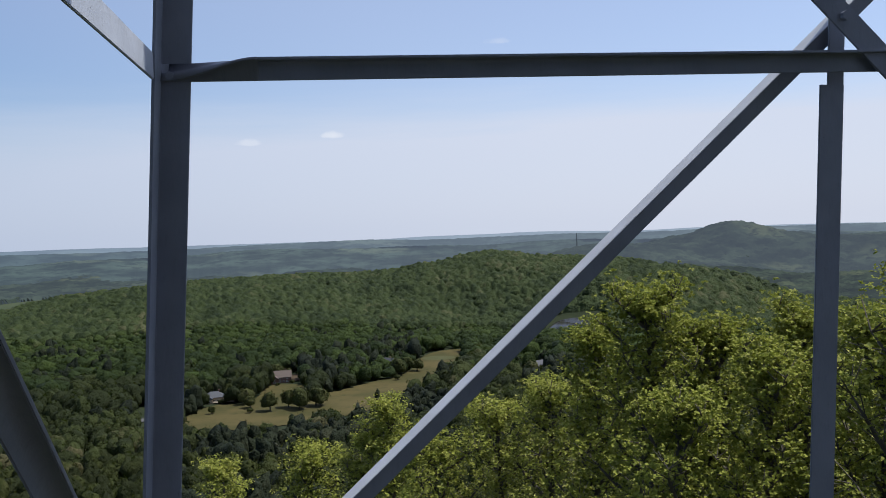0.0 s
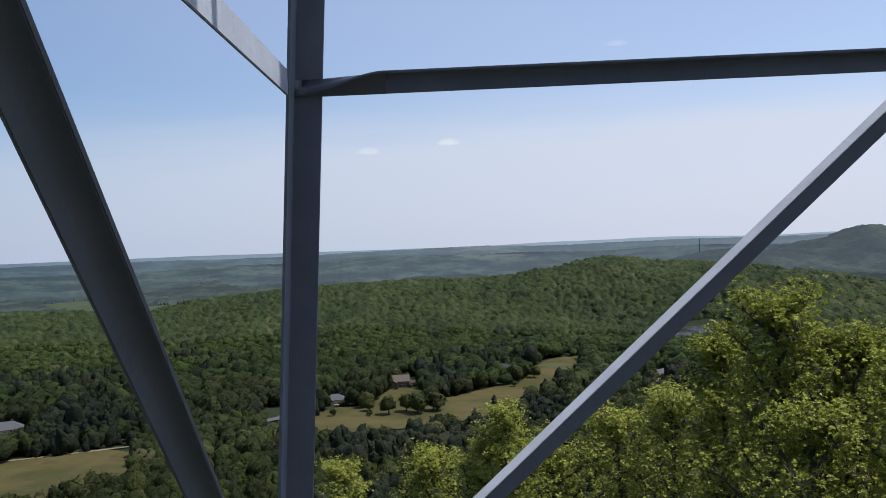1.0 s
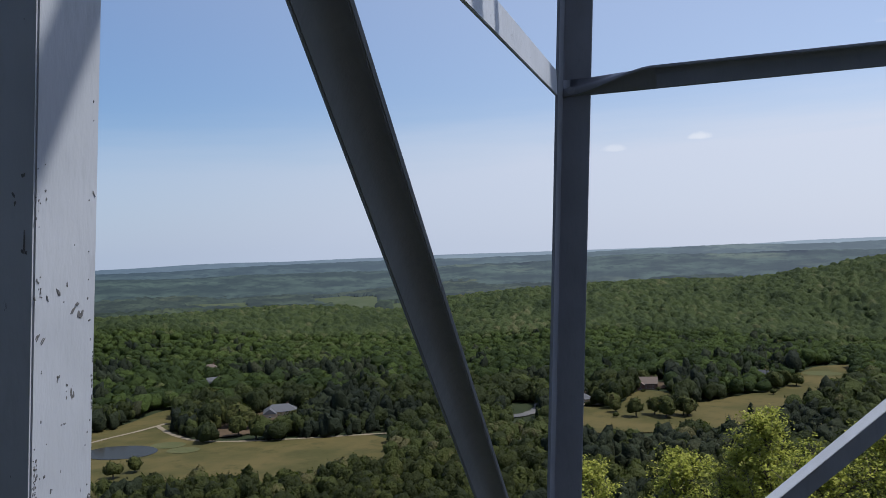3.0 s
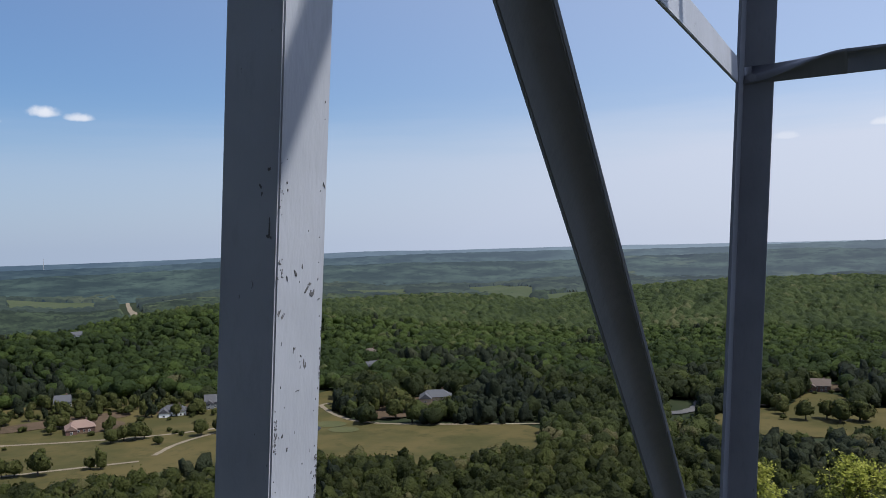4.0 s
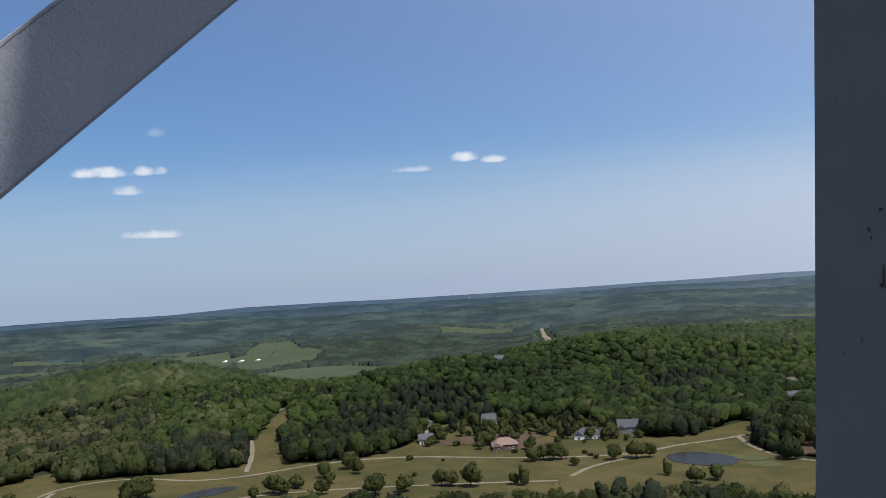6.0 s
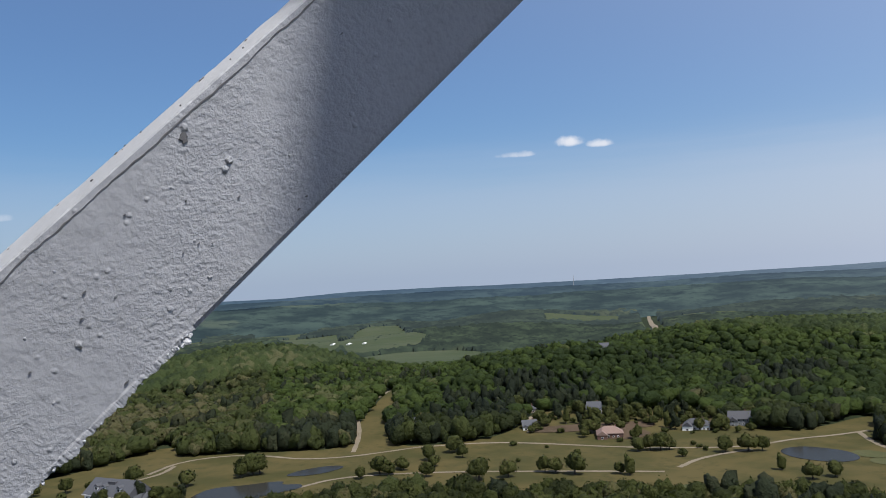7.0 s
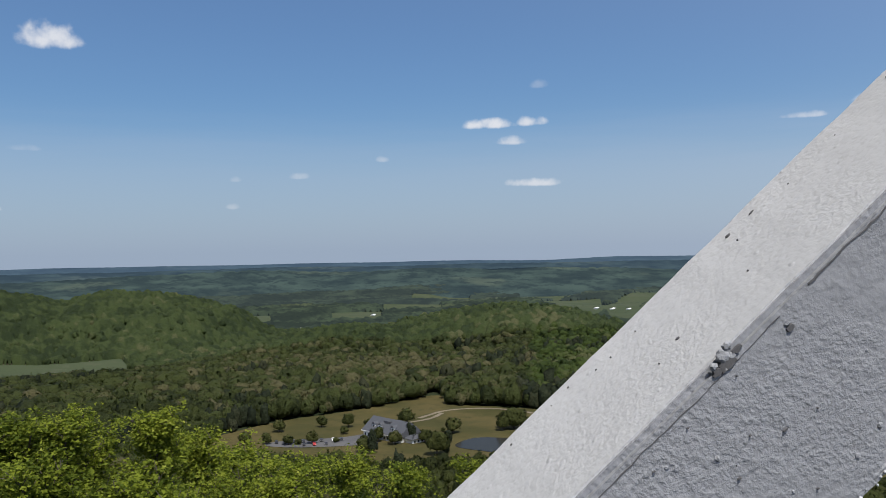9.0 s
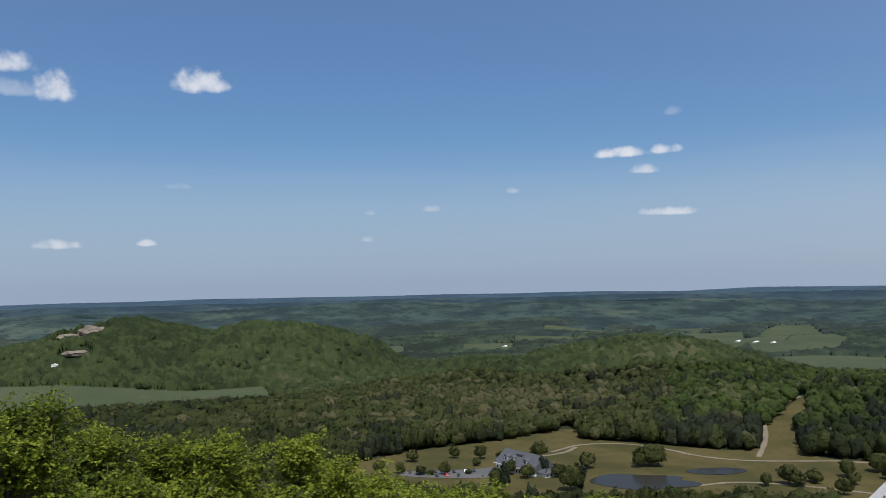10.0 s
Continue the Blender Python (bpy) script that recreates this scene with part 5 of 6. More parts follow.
near_tree(105.2, 30, -10.9, 2.2, 9.0, 24, 5, 26, 0.135, 0.47)
near_tree(102.2, 32, -12.4, 2.6, 9.0, 24, 5, 17, 0.14, 0.41)
near_tree(98.4, 35, -13.4, 3.0, 9.0, 22, 5, 27, 0.15, 0.35)
near_tree(95.0, 38, -13.9, 3.2, 10.0, 20, 5, 18, 0.16, 0.41)
near_tree(91.0, 42, -14.6, 3.2, 10.0, 20, 5, 19, 0.17, 0.30)
near_tree(86.0, 46, -14.6, 3.2, 10.0, 18, 5, 28, 0.18, 0.35)
near_tree(115.0, 21, -12.6, 2.6, 8.0, 24, 5, 16, 0.105, 0.30)
near_tree(109.0, 21, -13.6, 2.6, 8.0, 24, 5, 20, 0.105, 0.40)
near_tree(120.6, 20, -11.6, 2.6, 8.0, 24, 5, 30, 0.105, 0.17)
near_tree(119.3, 27, -8.2, 2.4, 9.0, 24, 5, 32, 0.125, 0.4)
near_tree(115.2, 29, -9.6, 2.3, 9.0, 22, 5, 33, 0.13, 0.5)
near_tree(124.0, 23, -8.4, 2.6, 8.5, 24, 5, 34, 0.115, 0.35)
near_tree(100.2, 27, -14.2, 2.6, 8.0, 22, 5, 35, 0.125, 0.5)
near_tree(103.6, 24, -15.0, 2.8, 8.0, 22, 5, 31, 0.115, 0.37)
# mostly unseen trees round the back, added to block low sky light
for k, (a, d, el) in enumerate([(-30.5, 15, -3.5), (-36, 13, 2), (-47, 16, 6), (-60, 15, 8), (-76, 17, 8), (-95, 16, 9), (-118, 17, 8), (-142, 16, 8), (-168, 17, 6), (165, 17, 4), (142, 18, 2)]):
    near_tree(a, d, el, 3.0, 9.0, 18 if k < 2 else 11, 5 if k < 2 else 4, 40 + k, 0.09 if k < 2 else 0.34, 0.5, 0.8 if k < 2 else 0.2)

# ---- the lookout tower: painted steel angles ----
# near-black, to keep bounced light off the steel; on unseen parts only
DARK_ABSORBER = plain("unseen_bounce_absorber", (0.05, 0.045, 0.04), 0.9, 0.3, 6.0)
TOWER = thing("lookout_tower", "grey painted steel lookout tower of bolted angle bars", "tower", at=(0, 0, EYE))


def bar(name, p0, p1, leg_a, wa, leg_b, wb, mat=STEEL_SHADED, t=0.008, cuts=1, label="", fillet=0.0):
    """An angle bar whose heel runs from p0 to p1; its legs reach along leg_a and leg_b."""
    p0, p1 = Vector(p0), Vector(p1)
    u = (p1 - p0).normalized()
    a = Vector(leg_a)
    a = (a - u * a.dot(u)).normalized()
    b = Vector(leg_b)
    b = (b - u * b.dot(u))
    b = (b - a * b.dot(a)).normalized()
    inner = [(t, t)]
    if fillet:
        inner = [(t + fillet * (1 - math.cos(w)), t + fillet * (1 - math.sin(w))) for w in [math.pi / 2 * (1 - k / 8) for k in range(9)]]
    prof = [(0, 0), (wa, 0), (wa, t)] + inner + [(t, wb), (0, wb)]
    n = len(prof)
    bm = bmesh.new()
    rings = []
    for k in range(cuts + 1):
        c = p0.lerp(p1, k / cuts)
        rings.append([bm.verts.new(c + a * i + b * j) for i, j in prof])
    for r0, r1 in zip(rings, rings[1:]):
        for i in range(n):
            j = (i + 1) % n
            bm.faces.new((r0[i], r0[j], r1[j], r1[i])).smooth = 3 <= i < 3 + len(inner) - 1
    bm.faces.new(rings[0][::-1])
    bm.faces.new(rings[-1])
    bmesh.ops.recalc_face_normals(bm, faces=bm.faces[:])
    long = [e for e in bm.edges if abs((e.verts[1].co - e.verts[0].co).normalized().dot(u)) > 0.99 and not any(f.smooth for f in e.link_faces)]
    bmesh.ops.bevel(bm, geom=long, offset=0.0018, segments=2, affect="EDGES")
    return part(name, bm, mat, TOWER, label)


def lean(x, y, lx, ly, z):
    return (x + lx * z, y + ly * z, z)


# legs and posts lean as they rise, by amounts fitted to the camera's view
bar("leg", lean(-0.7832, 2.2772, 0.072, -0.022, -26), lean(-0.7832, 2.2772, 0.072, -0.022, 3.2), (0.9946, 0.104, 0), 0.085, (0.1324, -0.9912, 0), 0.085)
bar("leg", lean(-0.672, 0.440, 0.100, -0.008, -26), lean(-0.672, 0.440, 0.100, -0.008, 3.2), (-0.071, -0.007, 0), 0.072, (-0.013, 0.075, 0), 0.072, STEEL_SUNLIT_WORN)
bar("post", lean(1.189, 2.500, 0.045, 0.001, -2.6), lean(1.189, 2.500, 0.045, 0.001, 2.4), (-1, -0.1, 0), 0.050, (-0.1, 1, 0), 0.05)
bar("post", lean(1.186, 2.491, 0.045, 0.001, -2.6), lean(1.186, 2.491, 0.045, 0.001, 0.375), (-1, -0.1, 0), 0.074, (-0.1, 1, 0), 0.06)
S1 = Vector((0.9946, 0.104, 0))
S2 = Vector((0.1324, -0.9912, 0))
j1, j2 = Vector((-0.776, 2.262, 0.409)), Vector((-0.748, 2.254, 0.414))
bar("strut", j1 + S1 * 0.29 + Vector((0, 0, 0.058)), j1 + S1 * 2.6 + Vector((0, 0, 0.058)), (0, 0, -1), 0.058, (0.104, -0.99, 0), 0.04, cuts=24, fillet=0.012)
bar("strut", j2 + S2 * 0.03 + Vector((0, 0, 0.060)), j2 + S2 * 1.5 + Vector((0, 0, 0.073)), (0, 0, -1), 0.071, (-0.99, -0.13, 0), 0.05, STEEL_SUNLIT_WORN, cuts=24)


def twisted_end(start, along, width, length, side, label):
    """The opened-out end of a strut: its upper flange is beaten up flat and the fold runs down to the leg."""
    bm = bmesh.new()
    rows = []
    up = Vector((0, 0, 1))
    for k in range(33):
        q = k / 32
        f = q * q * (3 - 2 * q)
        ang = radians(-72) * (1 - f)
        reach = 0.048 - 0.008 * f
        heel = start + along * (length * q) + up * (width - 0.010 * (1 - f))
        out = side * math.cos(ang) + up * math.sin(ang)
        skin = up * math.cos(ang) - side * math.sin(ang)
        foot = start + along * (length * q)
        rows.append([bm.verts.new(c) for c in (foot, heel, heel + out * reach, heel + out * reach - skin * 0.008, heel + side * 0.008 - up * 0.008 * f, foot + side * 0.008)])
    for r0, r1 in zip(rows, rows[1:]):
        for a in range(6):
            b = (a + 1) % 6
            bm.faces.new((r0[a], r0[b], r1[b], r1[a]))
    bm.faces.new(rows[0][::-1])
    bm.faces.new(rows[-1])
    for f in bm.faces:
        f.smooth = len(f.verts) == 4
    bmesh.ops.recalc_face_normals(bm, faces=bm.faces[:])
    part("strut_end", bm, STEEL_SHADED, TOWER, label)


twisted_end(j1 + S1 * 0.03, S1, 0.058, 0.26, Vector((0.104, -0.9946, 0)), "flattened twisted strut end")


def bolt(p, way, r=0.014):
    bm = bmesh.new()
    q = Vector(way).to_track_quat("Z", "Y").to_matrix().to_4x4()
    bmesh.ops.create_cone(bm, cap_ends=True, segments=6, radius1=r, radius2=r * 0.9, depth=0.02, matrix=Matrix.Translation(p) @ q)
    bmesh.ops.create_cone(bm, cap_ends=True, segments=14, radius1=r * 1.4, radius2=r * 1.4, depth=0.006, matrix=Matrix.Translation(Vector(p) - Vector(way).normalized() * 0.008) @ q)
    part("bolt", bm, STEEL_SHADED, TOWER)


bolt((-0.722, 2.262, 0.425), (0.13, -1, 0), 0.013)
# steep brace beside the corner leg
bu = Vector((-0.237, 1.121, -1.02)).normalized()
b0 = Vector((-0.495, 0.557, 0.42))
ba = Vector((-0.035, -0.072, -0.03))
ba = (ba - bu * ba.dot(bu)).normalized()
bh = b0 + ba * 0.014
bar("brace", bh + bu * 0.14, bh + bu * 2.9, ba, 0.056, (0.6, -0.55, -0.4), 0.036, cuts=30, fillet=0.026)
# diagonal braces of the forward face
e0, e1 = Vector((-0.210, 2.395, -0.711)), Vector((1.207, 2.519, 0.589))
eu = (e1 - e0).normalized()
bar("brace", e0 - eu * 1.6, e1 + eu * 0.7, (0.66, 0.32, -0.73), 0.046, (0, 1, 0.3), 0.05, cuts=12)
ea = Vector((0.66, 0.32, -0.73))
ea = (ea - eu * ea.dot(eu)).normalized()
eb = Vector((0, 1, 0.3))
eb = eb - eu * eb.dot(eu)
eb = (eb - ea * eb.dot(ea)).normalized()
# strip laid over the upper leg; its sunlight is painted in as pale colour
bar("flange", e0 - eu * 1.6 - ea * 0.0025, e1 + eu * 0.7 - ea * 0.0025, eb, 0.05, ea, 0.002, STEEL_SUNLIT_BAND, 0.0019, 12, "upper flange given a pale sunlit tone")
g0 = Vector((1.135, 2.440, 0.619))
gu = Vector((0.185, 0.02, -0.19)).normalized()
bar("brace", g0 - gu * 1.0 + Vector((0.02, 0, 0.02)), g0 + gu * 2.2 + Vector((0.02, 0, 0.02)), (-0.7, -0.05, -0.7), 0.07, (0.7, 0.05, 0.7), 0.008)
bolt((1.18, 2.432, 0.566), (0.1, -1, 0), 0.015)
# the lumpy diagonal close to the eye
du = Vector((-0.0322, 0.7375, 0.6746)).normalized()
d0 = Vector((-0.7436, -0.3285, 0.0682))
bar("brace", d0 - du * 1.9, d0 + du * 1.4, (-0.0051, 0.0414, -0.0455), 0.062, (-0.0618, -0.009, 0.0069), 0.062, STEEL_ROUGH, cuts=40)
# smooth pale wedge on the near diagonal's upper side: sunlit tone in its colour, shaped to the camera's view
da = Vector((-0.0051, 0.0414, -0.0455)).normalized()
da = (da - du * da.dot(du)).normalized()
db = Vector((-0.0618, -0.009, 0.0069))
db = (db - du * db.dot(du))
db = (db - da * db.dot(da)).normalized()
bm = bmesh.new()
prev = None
band_rng = random.Random(8)
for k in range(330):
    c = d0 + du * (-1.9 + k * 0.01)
    lip, worn = 0.0022 + band_rng.uniform(0, 0.0012), band_rng.uniform(-0.0003, 0.0003)
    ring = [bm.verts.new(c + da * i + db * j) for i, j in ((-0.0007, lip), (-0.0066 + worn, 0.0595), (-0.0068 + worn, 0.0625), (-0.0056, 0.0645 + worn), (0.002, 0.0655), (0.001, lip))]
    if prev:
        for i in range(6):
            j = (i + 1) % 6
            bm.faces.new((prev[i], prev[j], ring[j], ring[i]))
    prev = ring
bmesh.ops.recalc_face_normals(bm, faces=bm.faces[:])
part("sunlit_band", bm, STEEL_SUNLIT_BAND, TOWER)
# unseen plate overhead, added to cast the shade on the near diagonal
part("shade_plate", cuboid(-0.387, 0.638, 0.236, 0.686, 2.644, 2.674, 0.004), STEEL_SHADED, TOWER)
# unseen bar added overhead to keep the sun off the corner leg
sunward = toward(SUN_AZ, SUN_EL)
lo_end, hi_end = (Vector((-0.745 + 0.072 * z, 2.24 - 0.022 * z, z)) + sunward * ((4.0 - z) / sunward.z) for z in (-1.4, 1.0))
bm = cuboid(-0.13, 0.13, -0.13, 0.13, 0, (lo_end - hi_end).length, 0.003)
bmesh.ops.transform(bm, verts=bm.verts[:], matrix=Matrix.Translation(hi_end) @ (lo_end - hi_end).to_track_quat("Z", "Y").to_matrix().to_4x4())
part("leg_shade_bar", bm, STEEL_SHADED, TOWER)
# unseen slab added overhead to cut sky light on the bars
part("overhead_blocker", cuboid(-2.6, 0.16, -1.99, 0.9, 2.3, 2.34, 0.004), STEEL_SHADED, TOWER)
# unseen panel added behind the eye to darken faces turned that way
part("rear_blocker", cuboid(-2.3, 4.0, -2.04, -2.0, -1.7, 4.6, 0.004), DARK_ABSORBER, TOWER)
# landing underfoot, out of view and dark against bounce
part("landing", cuboid(-0.62, 1.1, -1.7, 1.9, -1.69, -1.65, 0.004), DARK_ABSORBER, TOWER)


def flake(p, way, up, w, h, mat, seed, thick=0.0012, name="paint_chip"):
    """An irregular thin flake lying on a face."""
    rng = random.Random(seed)
    n = Vector(way).normalized()
    v = (Vector(up) - n * Vector(up).dot(n)).normalized()
    u = v.cross(n)
    bm = bmesh.new()
    ring = []
    for k in range(11):
        a = 2 * math.pi * k / 11
        q = rng.uniform(0.55, 1.1)
        ring.append((math.cos(a) * w / 2 * q, math.sin(a) * h / 2 * q))
    lo = [bm.verts.new(Vector(p) + u * a + v * b - n * 0.0005) for a, b in ring]
    hi = [bm.verts.new(Vector(p) + u * a * 0.85 + v * b * 0.85 + n * thick) for a, b in ring]
    bm.faces.new(hi)
    bm.faces.new(lo[::-1])
    for k in range(11):
        j = (k + 1) % 11
        bm.faces.new((lo[k], lo[j], hi[j], hi[k]))
    bmesh.ops.recalc_face_normals(bm, faces=bm.faces[:])
    part(name, bm, mat, TOWER)


# bare marks on the two faces of the worn leg: distance along the face, height, size
leg_way = Vector((0.100, -0.008, 1)).normalized()
wa, wb = Vector((-0.071, -0.007, 0)), Vector((-0.013, 0.075, 0))
wa = (wa - leg_way * wa.dot(leg_way)).normalized()
wb = wb - leg_way * wb.dot(leg_way)
wb = (wb - wa * wb.dot(wa)).normalized()
na, nb = -wb, -wa


def on_leg(d, z, face):
    return Vector(lean(-0.672, 0.440, 0.100, -0.008, z)) + face * d


mark_rng = random.Random(31)


def worn_mark(d, z, w, h, slant, face, way, seed):
    """A bare scratch: a few ragged slivers side by side."""
    for k in range(3):
        q = (k - 1) * 0.32
        p = on_leg(d + q * w + mark_rng.uniform(-0.1, 0.1) * w, z + mark_rng.uniform(-0.18, 0.18) * h, face)
        flake(p + Vector(way) * 0.0002, way, Vector((0.1, 0, 1)) + face * slant, w * mark_rng.uniform(0.3, 0.6), h * mark_rng.uniform(0.5, 1.0), BARE, seed + k, 0.0004)


for k, (d, z, w, h, slant) in enumerate([(0.0449, -0.0341, 0.004, 0.008, 0.6), (0.0532, -0.0381, 0.007, 0.009, 0.25), (0.064, -0.0458, 0.0025, 0.002, 0), (0.0492, -0.0295, 0.004, 0.006, 1.4), (0.0273, -0.0185, 0.003, 0.010, -0.4),
                                         (0.0149, -0.0216, 0.0015, 0.006, -0.2), (0.0368, -0.0123, 0.001, 0.007, 0), (0.0109, 0.0676, 0.0018, 0.003, 0), (0.0121, 0.0612, 0.0015, 0.003, 0.2), (0.0108, -0.0569, 0.002, 0.012, 0.7), (0.0051, -0.0536, 0.003, 0.007, 0.5),
                                         (0.0287, -0.0904, 0.0028, 0.004, 0.2), (0.039, -0.0991, 0.0015, 0.003, -0.5), (0.0357, -0.1327, 0.0055, 0.0016, -0.6), (0.0151, -0.1729, 0.002, 0.004, 0), (0.0225, -0.1881, 0.0015, 0.006, 0), (0.0665, 0.0667, 0.002, 0.006, -0.5)]):
    worn_mark(d, z, w, h, slant, wb, nb, 1200 + 3 * k)
for k, (d, z, w, h) in enumerate([(0.0125, 0.0799, 0.004, 0.004), (0.0226, 0.0635, 0.003, 0.006), (0.0203, 0.0568, 0.0013, 0.005), (0.010, 0.0251, 0.0014, 0.024), (0.0119, 0.0171, 0.0025, 0.006), (0.0083, 0.017, 0.002, 0.004)]):
    worn_mark(d, z, w, h, 0.0, wa, na, 1300 + 3 * k)
# paint rubbed off along the edges: distance along the face, height, half length, slivers
for d0_, z0_, half, many in ((0.0045, -0.013, 0.010, 16), (0.0055, -0.168, 0.012, 20), (0.005, -0.184, 0.005, 6), (0.0715, -0.112, 0.016, 16), (0.0722, -0.080, 0.006, 5), (0.0690, -0.226, 0.022, 34), (0.0700, -0.270, 0.024, 30), (0.004, 0.045, 0.02, 6)):
    for k in range(many):
        w = mark_rng.uniform(0.0005, 0.0015)
        d = max(0.0012, min(0.0690, d0_ + mark_rng.gauss(0, 0.0020)))
        p = on_leg(d, z0_ + mark_rng.uniform(-half, half), wb)
        flake(p + nb * 0.0002, nb, (0.1 + mark_rng.uniform(-0.3, 0.3), 0.1, 1), w, w * mark_rng.uniform(1.0, 3.5), BARE, 1400 + k + int(z0_ * -1000) * 40, 0.0004)


def lump(p, r, seed, mat=STEEL_ROUGH, flat=0.4):
    """A blob of hardened paint."""
    bm = bmesh.new()
    bmesh.ops.create_icosphere(bm, subdivisions=2, radius=r)
    for v in bm.verts:
        v.co *= 1 + 0.45 * noise.noise(v.co * (1.3 / r) + Vector((seed, 0, 0)))
        v.co.x *= flat
        v.co += Vector(p)
    part("paint_lump", bm, mat, TOWER)


# lumps of paint on the near diagonal: distance along it, down its face, and size
fn = -db
for k, (u, d, r) in enumerate([(-0.0285, -0.0004, 0.0019), (-0.0255, -0.0016, 0.0014), (-0.0325, 0.0000, 0.0013), (-0.0262, 0.0016, 0.0012), (-0.0305, 0.0032, 0.0010), (-0.0075, 0.0064, 0.0011), (0.0353, 0.0360, 0.0013), (0.0154, 0.0447, 0.0007),
                               (-0.0070, 0.0498, 0.0009), (-0.0183, 0.0515, 0.0010), (-0.0500, 0.0208, 0.0010), (-0.0628, 0.0118, 0.0007), (-0.0546, 0.0398, 0.0008), (-0.0638, 0.0358, 0.0012), (0.1175, 0.0050, 0.0015), (0.1210, 0.0250, 0.0017),
                               (0.1175, 0.0262, 0.0014), (0.0660, 0.0498, 0.0011), (0.0710, 0.0446, 0.0008), (0.0755, 0.0502, 0.0009), (0.0842, 0.0517, 0.0010), (0.0559, 0.0328, 0.0007), (0.0900, 0.0380, 0.0006), (0.0250, 0.0220, 0.0006),
                               (0.0980, 0.0180, 0.0007), (-0.0400, 0.0450, 0.0006), (-0.0850, 0.0250, 0.0008), (-0.0950, 0.0480, 0.0007), (0.0050, 0.0300, 0.0005), (0.0480, 0.0120, 0.0006), (0.1400, 0.0400, 0.0009)]):
    lump(d0 + du * u + da * d, r, k, flat=0.6)
# dark flakes at the hollows beside the biggest lumps, and specks where the paint has flaked
for k, (u, d, w, h) in enumerate([(-0.0288, 0.0026, 0.0045, 0.0075), (-0.0330, 0.0022, 0.0030, 0.0040), (-0.0238, 0.0012, 0.0022, 0.0050), (-0.0078, 0.0082, 0.0024, 0.0030), (0.1150, 0.0072, 0.0040, 0.0050), (0.1138, 0.0088, 0.0022, 0.0030), (0.0350, 0.0376, 0.0010, 0.0016), (-0.0638, 0.0372, 0.0010, 0.0014)]):
    flake(d0 + du * u + da * d + fn * 0.0003, fn, du, w, h, BARE, 400 + k, 0.0003)
speck_rng = random.Random(21)
for k in range(44):
    u, d, w = speck_rng.uniform(-0.32, 0.2), speck_rng.choice((speck_rng.uniform(0.006, 0.058), speck_rng.uniform(0.05, 0.058))), speck_rng.choice((0.0004, 0.0005, 0.0007, 0.0012))
    flake(d0 + du * u + db * d - da * (0.0009 + 0.103 * (d - 0.003)), -da - 0.103 * db, du, w, w * speck_rng.uniform(1, 3), BARE, 500 + k, 0.0003)
for k in range(40):
    u, d, w = speck_rng.uniform(-0.25, 0.25), speck_rng.uniform(0.006, 0.058), speck_rng.uniform(0.0004, 0.0009)
    flake(d0 + du * u + da * d + fn * 0.0003, fn, du, w, w * speck_rng.uniform(1, 3), BARE, 600 + k, 0.0004)
# broken paint crumbling off its lower edge: a ragged lip with a thick rim; crumbs take the sunlit tone
bm = bmesh.new()
prev = None
jag, rim = 0.0, 0.0006
for k in range(330):
    u = -0.045 + 0.00034 * k
    fade = min(1.0, max(0.0, (u + 0.03) / 0.03)) * min(1.0, max(0.0, (0.0665 - u) / 0.002))
    jag = 0.86 * jag + speck_rng.uniform(-0.00045, 0.00045)
    rim = min(0.0006, max(0.0001, rim + speck_rng.uniform(-0.00015, 0.00015)))
    c = d0 + du * u
    out = 0.0619 + (jag + 0.0007 * math.sin(u * 260)) * fade
    ring = [bm.verts.new(c + da * i + fn * q) for i, q in ((0.0596 - rim, -0.0002), (0.0602, rim * fade), (out, rim * fade * 0.9), (out + 0.0004, -0.0012), (0.0606, -0.004))]
    if prev:
        for i in range(5):
            j = (i + 1) % 5
            bm.faces.new((prev[i], prev[j], ring[j], ring[i]))
    prev = ring
bmesh.ops.recalc_face_normals(bm, faces=bm.faces[:])
part("paint_lip", bm, STEEL_ROUGH, TOWER, "ragged pale edge of broken paint")
for k in range(70):
    u = 0.064 - 0.1 * speck_rng.random() ** 1.3
    lump(d0 + du * u + da * (0.0618 + speck_rng.uniform(-0.0012, 0.0008)) + fn * speck_rng.uniform(-0.002, 0.0008), speck_rng.choice((0.0003, 0.0004, 0.0005, 0.0007)), 60 + k, STEEL_SUNLIT_BAND, 0.8)
for u, d, r in ((0.0612, 0.0630, 0.0016), (0.0590, 0.0624, 0.0012), (0.0640, 0.0620, 0.0009)):
    lump(d0 + du * u + da * d - fn * 0.0005, r, u * 900, STEEL_SUNLIT_BAND, 0.8)


def crack(name, u0, u1, d, wide, proud, mat, seed, step=0.0022):
    """A thin ragged line along the fold of the diagonal, broken here and there."""
    bm = bmesh.new()
    prev = None
    rng = random.Random(seed)
    drift, on = 0.0, 1.0
    for k in range(int((u1 - u0) / step)):
        drift = 0.85 * drift + rng.uniform(-0.0003, 0.0003)
        on = min(1.0, max(0.0, on + rng.uniform(-0.3, 0.32)))
        c = d0 + du * (u0 + k * step) + da * (d + drift)
        w = wide * (0.12 + on * rng.uniform(0.5, 1.1))
        ring = [bm.verts.new(c + fn * q + da * w * b) for q, b in ((-0.0004, -1), (proud, -0.7), (proud, 0.7), (-0.0004, 1))]
        if prev:
            for i in range(4):
                j = (i + 1) % 4
                bm.faces.new((prev[i], prev[j], ring[j], ring[i]))
        prev = ring
    bmesh.ops.recalc_face_normals(bm, faces=bm.faces[:])
    part(name, bm, mat, TOWER)


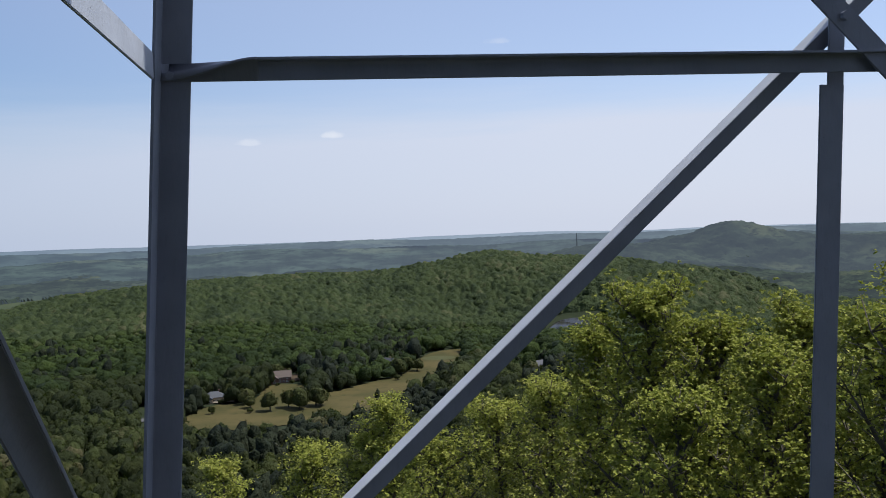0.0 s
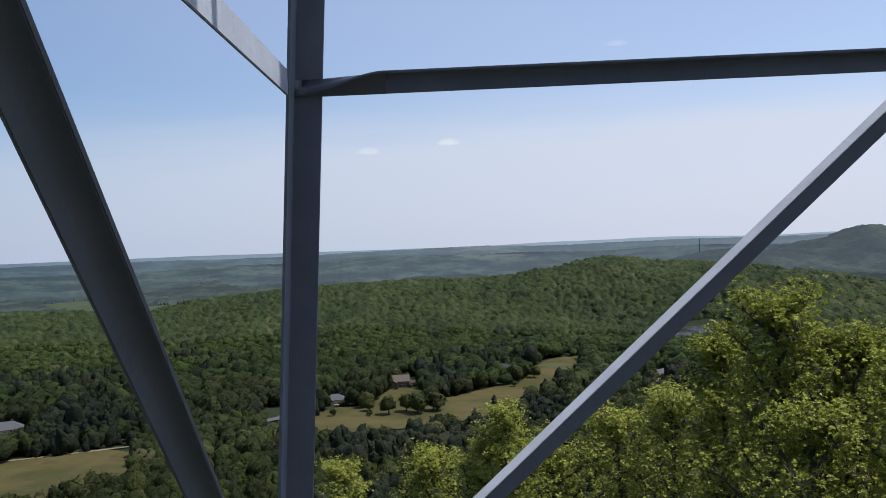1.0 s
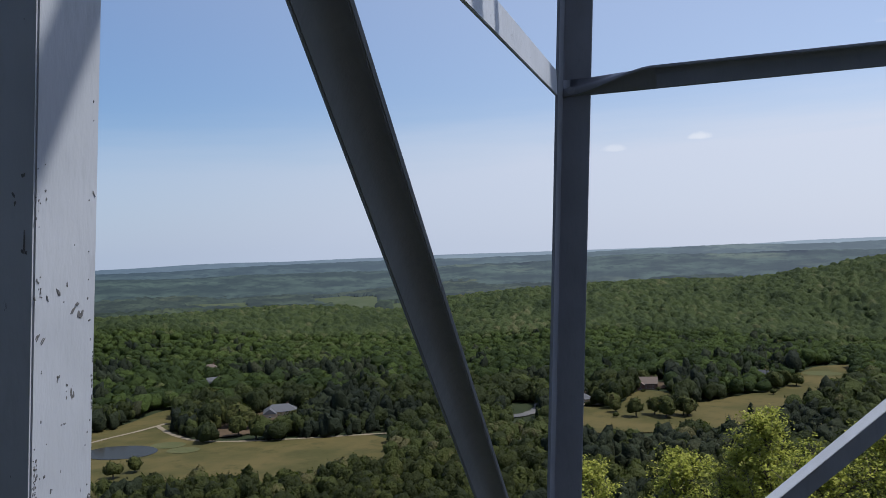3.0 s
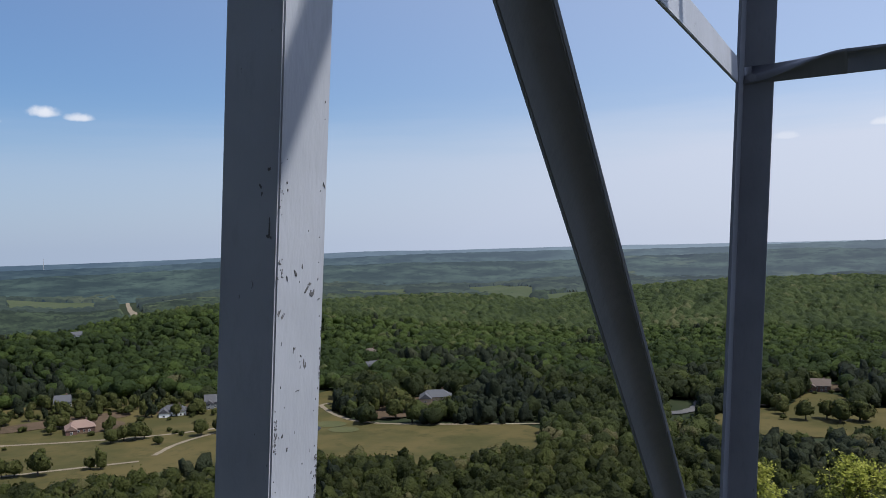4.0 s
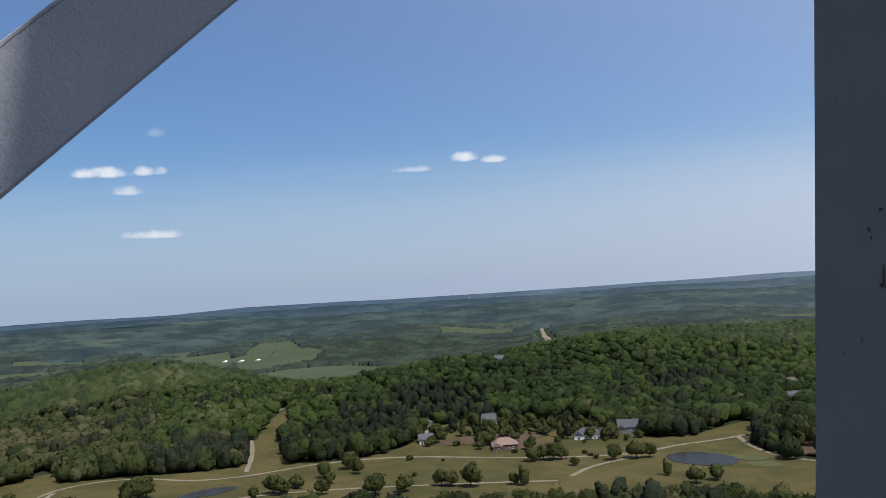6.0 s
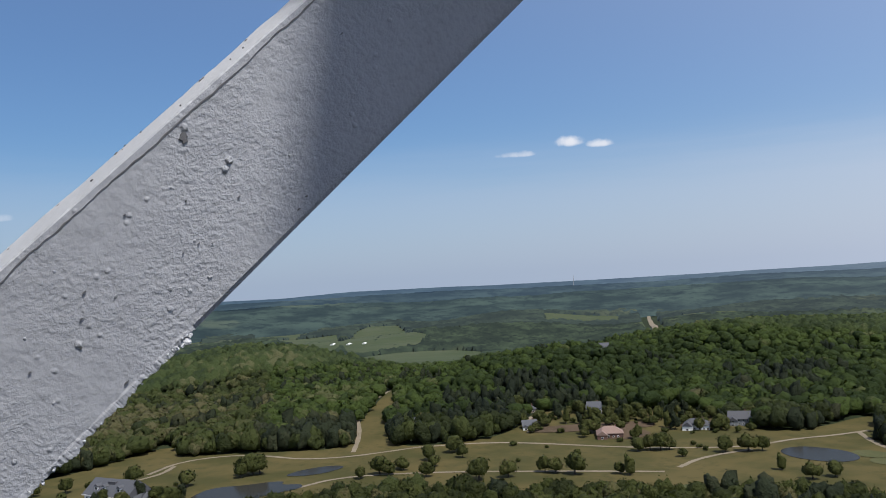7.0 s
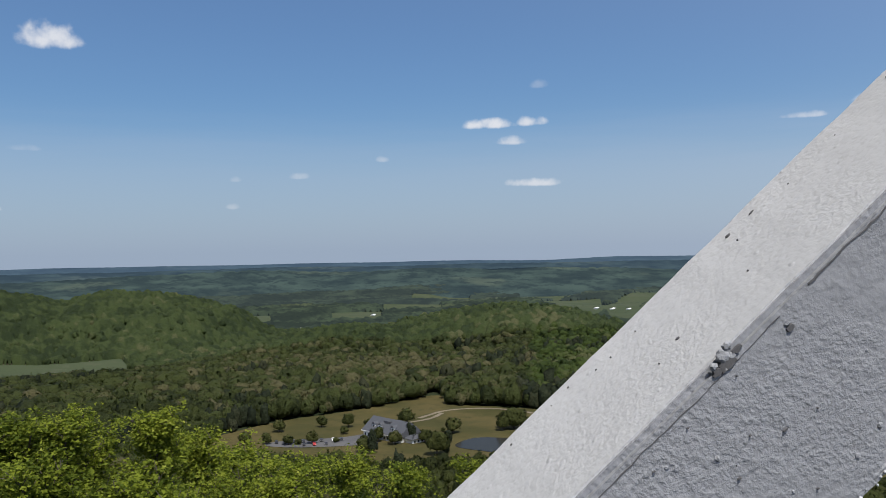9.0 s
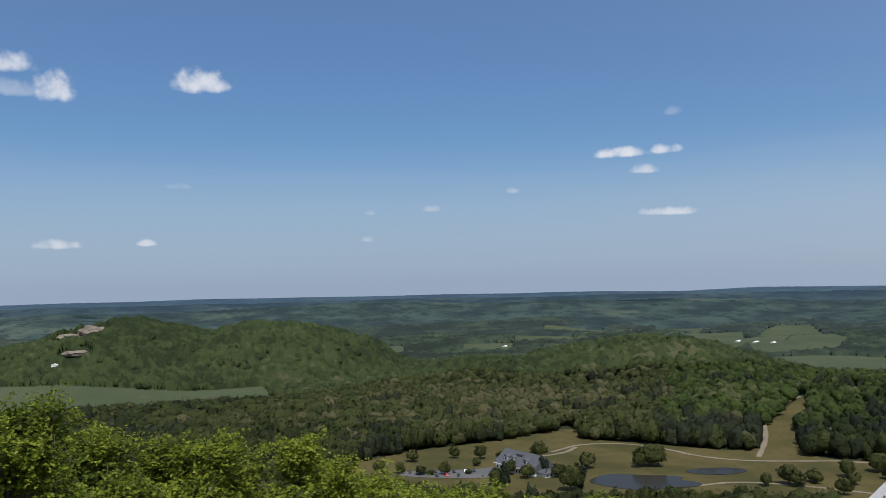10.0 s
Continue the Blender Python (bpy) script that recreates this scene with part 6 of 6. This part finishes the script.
crack("paint_crack", 0.005, 0.34, 0.0024, 0.0004, 0.0003, BARE, 5)
crack("paint_crack", -0.34, -0.004, 0.0034, 0.0003, 0.0002, BARE, 6)
# worn streaks on the bright face of the leg
for k in range(40):
    d = speck_rng.choice((speck_rng.uniform(0.002, 0.012), speck_rng.uniform(0.058, 0.068), speck_rng.uniform(0.01, 0.07)))
    z, w = speck_rng.uniform(-0.32, 0.2) if k % 2 else speck_rng.uniform(-0.32, -0.13), speck_rng.choice((0.0004, 0.0006, 0.0009))
    flake(on_leg(d, z, wb) + nb * 0.0002, nb, (0.25 + speck_rng.uniform(-0.3, 0.3), 0.1, 1), w, w * speck_rng.uniform(1.5, 5), BARE, 700 + k, 0.0005)
# unseen bars added overhead, whose shadows stripe the strut
shadow_bar_way = Vector((0.9511, 0.3090, 0))
for c, w in (((-0.0449, 1.6728, 1.5810), 0.035), ((-0.0254, 1.5265, 1.5810), 0.075)):
    bm = cuboid(-0.25, 0.25, -w / 2, w / 2, -0.01, 0.01, 0.002)
    bmesh.ops.rotate(bm, verts=bm.verts[:], matrix=shadow_bar_way.to_track_quat("X", "Z").to_matrix())
    bmesh.ops.translate(bm, verts=bm.verts[:], vec=c)
    part("shadow_bar", bm, STEEL_SHADED, TOWER)

# unseen leaning strip added overhead, whose shadow crosses the worn leg
lit = [Vector((-0.6588, 0.6645, 0.5282)), Vector((-0.6663, 0.4273, 0.0360))]
far_a, far_b = (p + sunward * 1.5 for p in lit)
along = (far_b - far_a).normalized()
side_way = along.cross(sunward).normalized()
if side_way.dot(Vector((0.013, -0.075, 0))) < 0:
    side_way = -side_way
bm = bmesh.new()
corners = [(q, w, h) for q in (far_a, far_b) for w, h in ((0, 0), (0.042, 0), (0.042, 0.01), (0, 0.01))]
vs = [bm.verts.new(q + side_way * w + sunward * h) for q, w, h in corners]
for f in ((0, 1, 2, 3), (7, 6, 5, 4), (0, 4, 5, 1), (1, 5, 6, 2), (2, 6, 7, 3), (3, 7, 4, 0)):
    bm.faces.new([vs[i] for i in f])
bmesh.ops.recalc_face_normals(bm, faces=bm.faces[:])
part("shadow_strip", bm, STEEL_SHADED, TOWER)
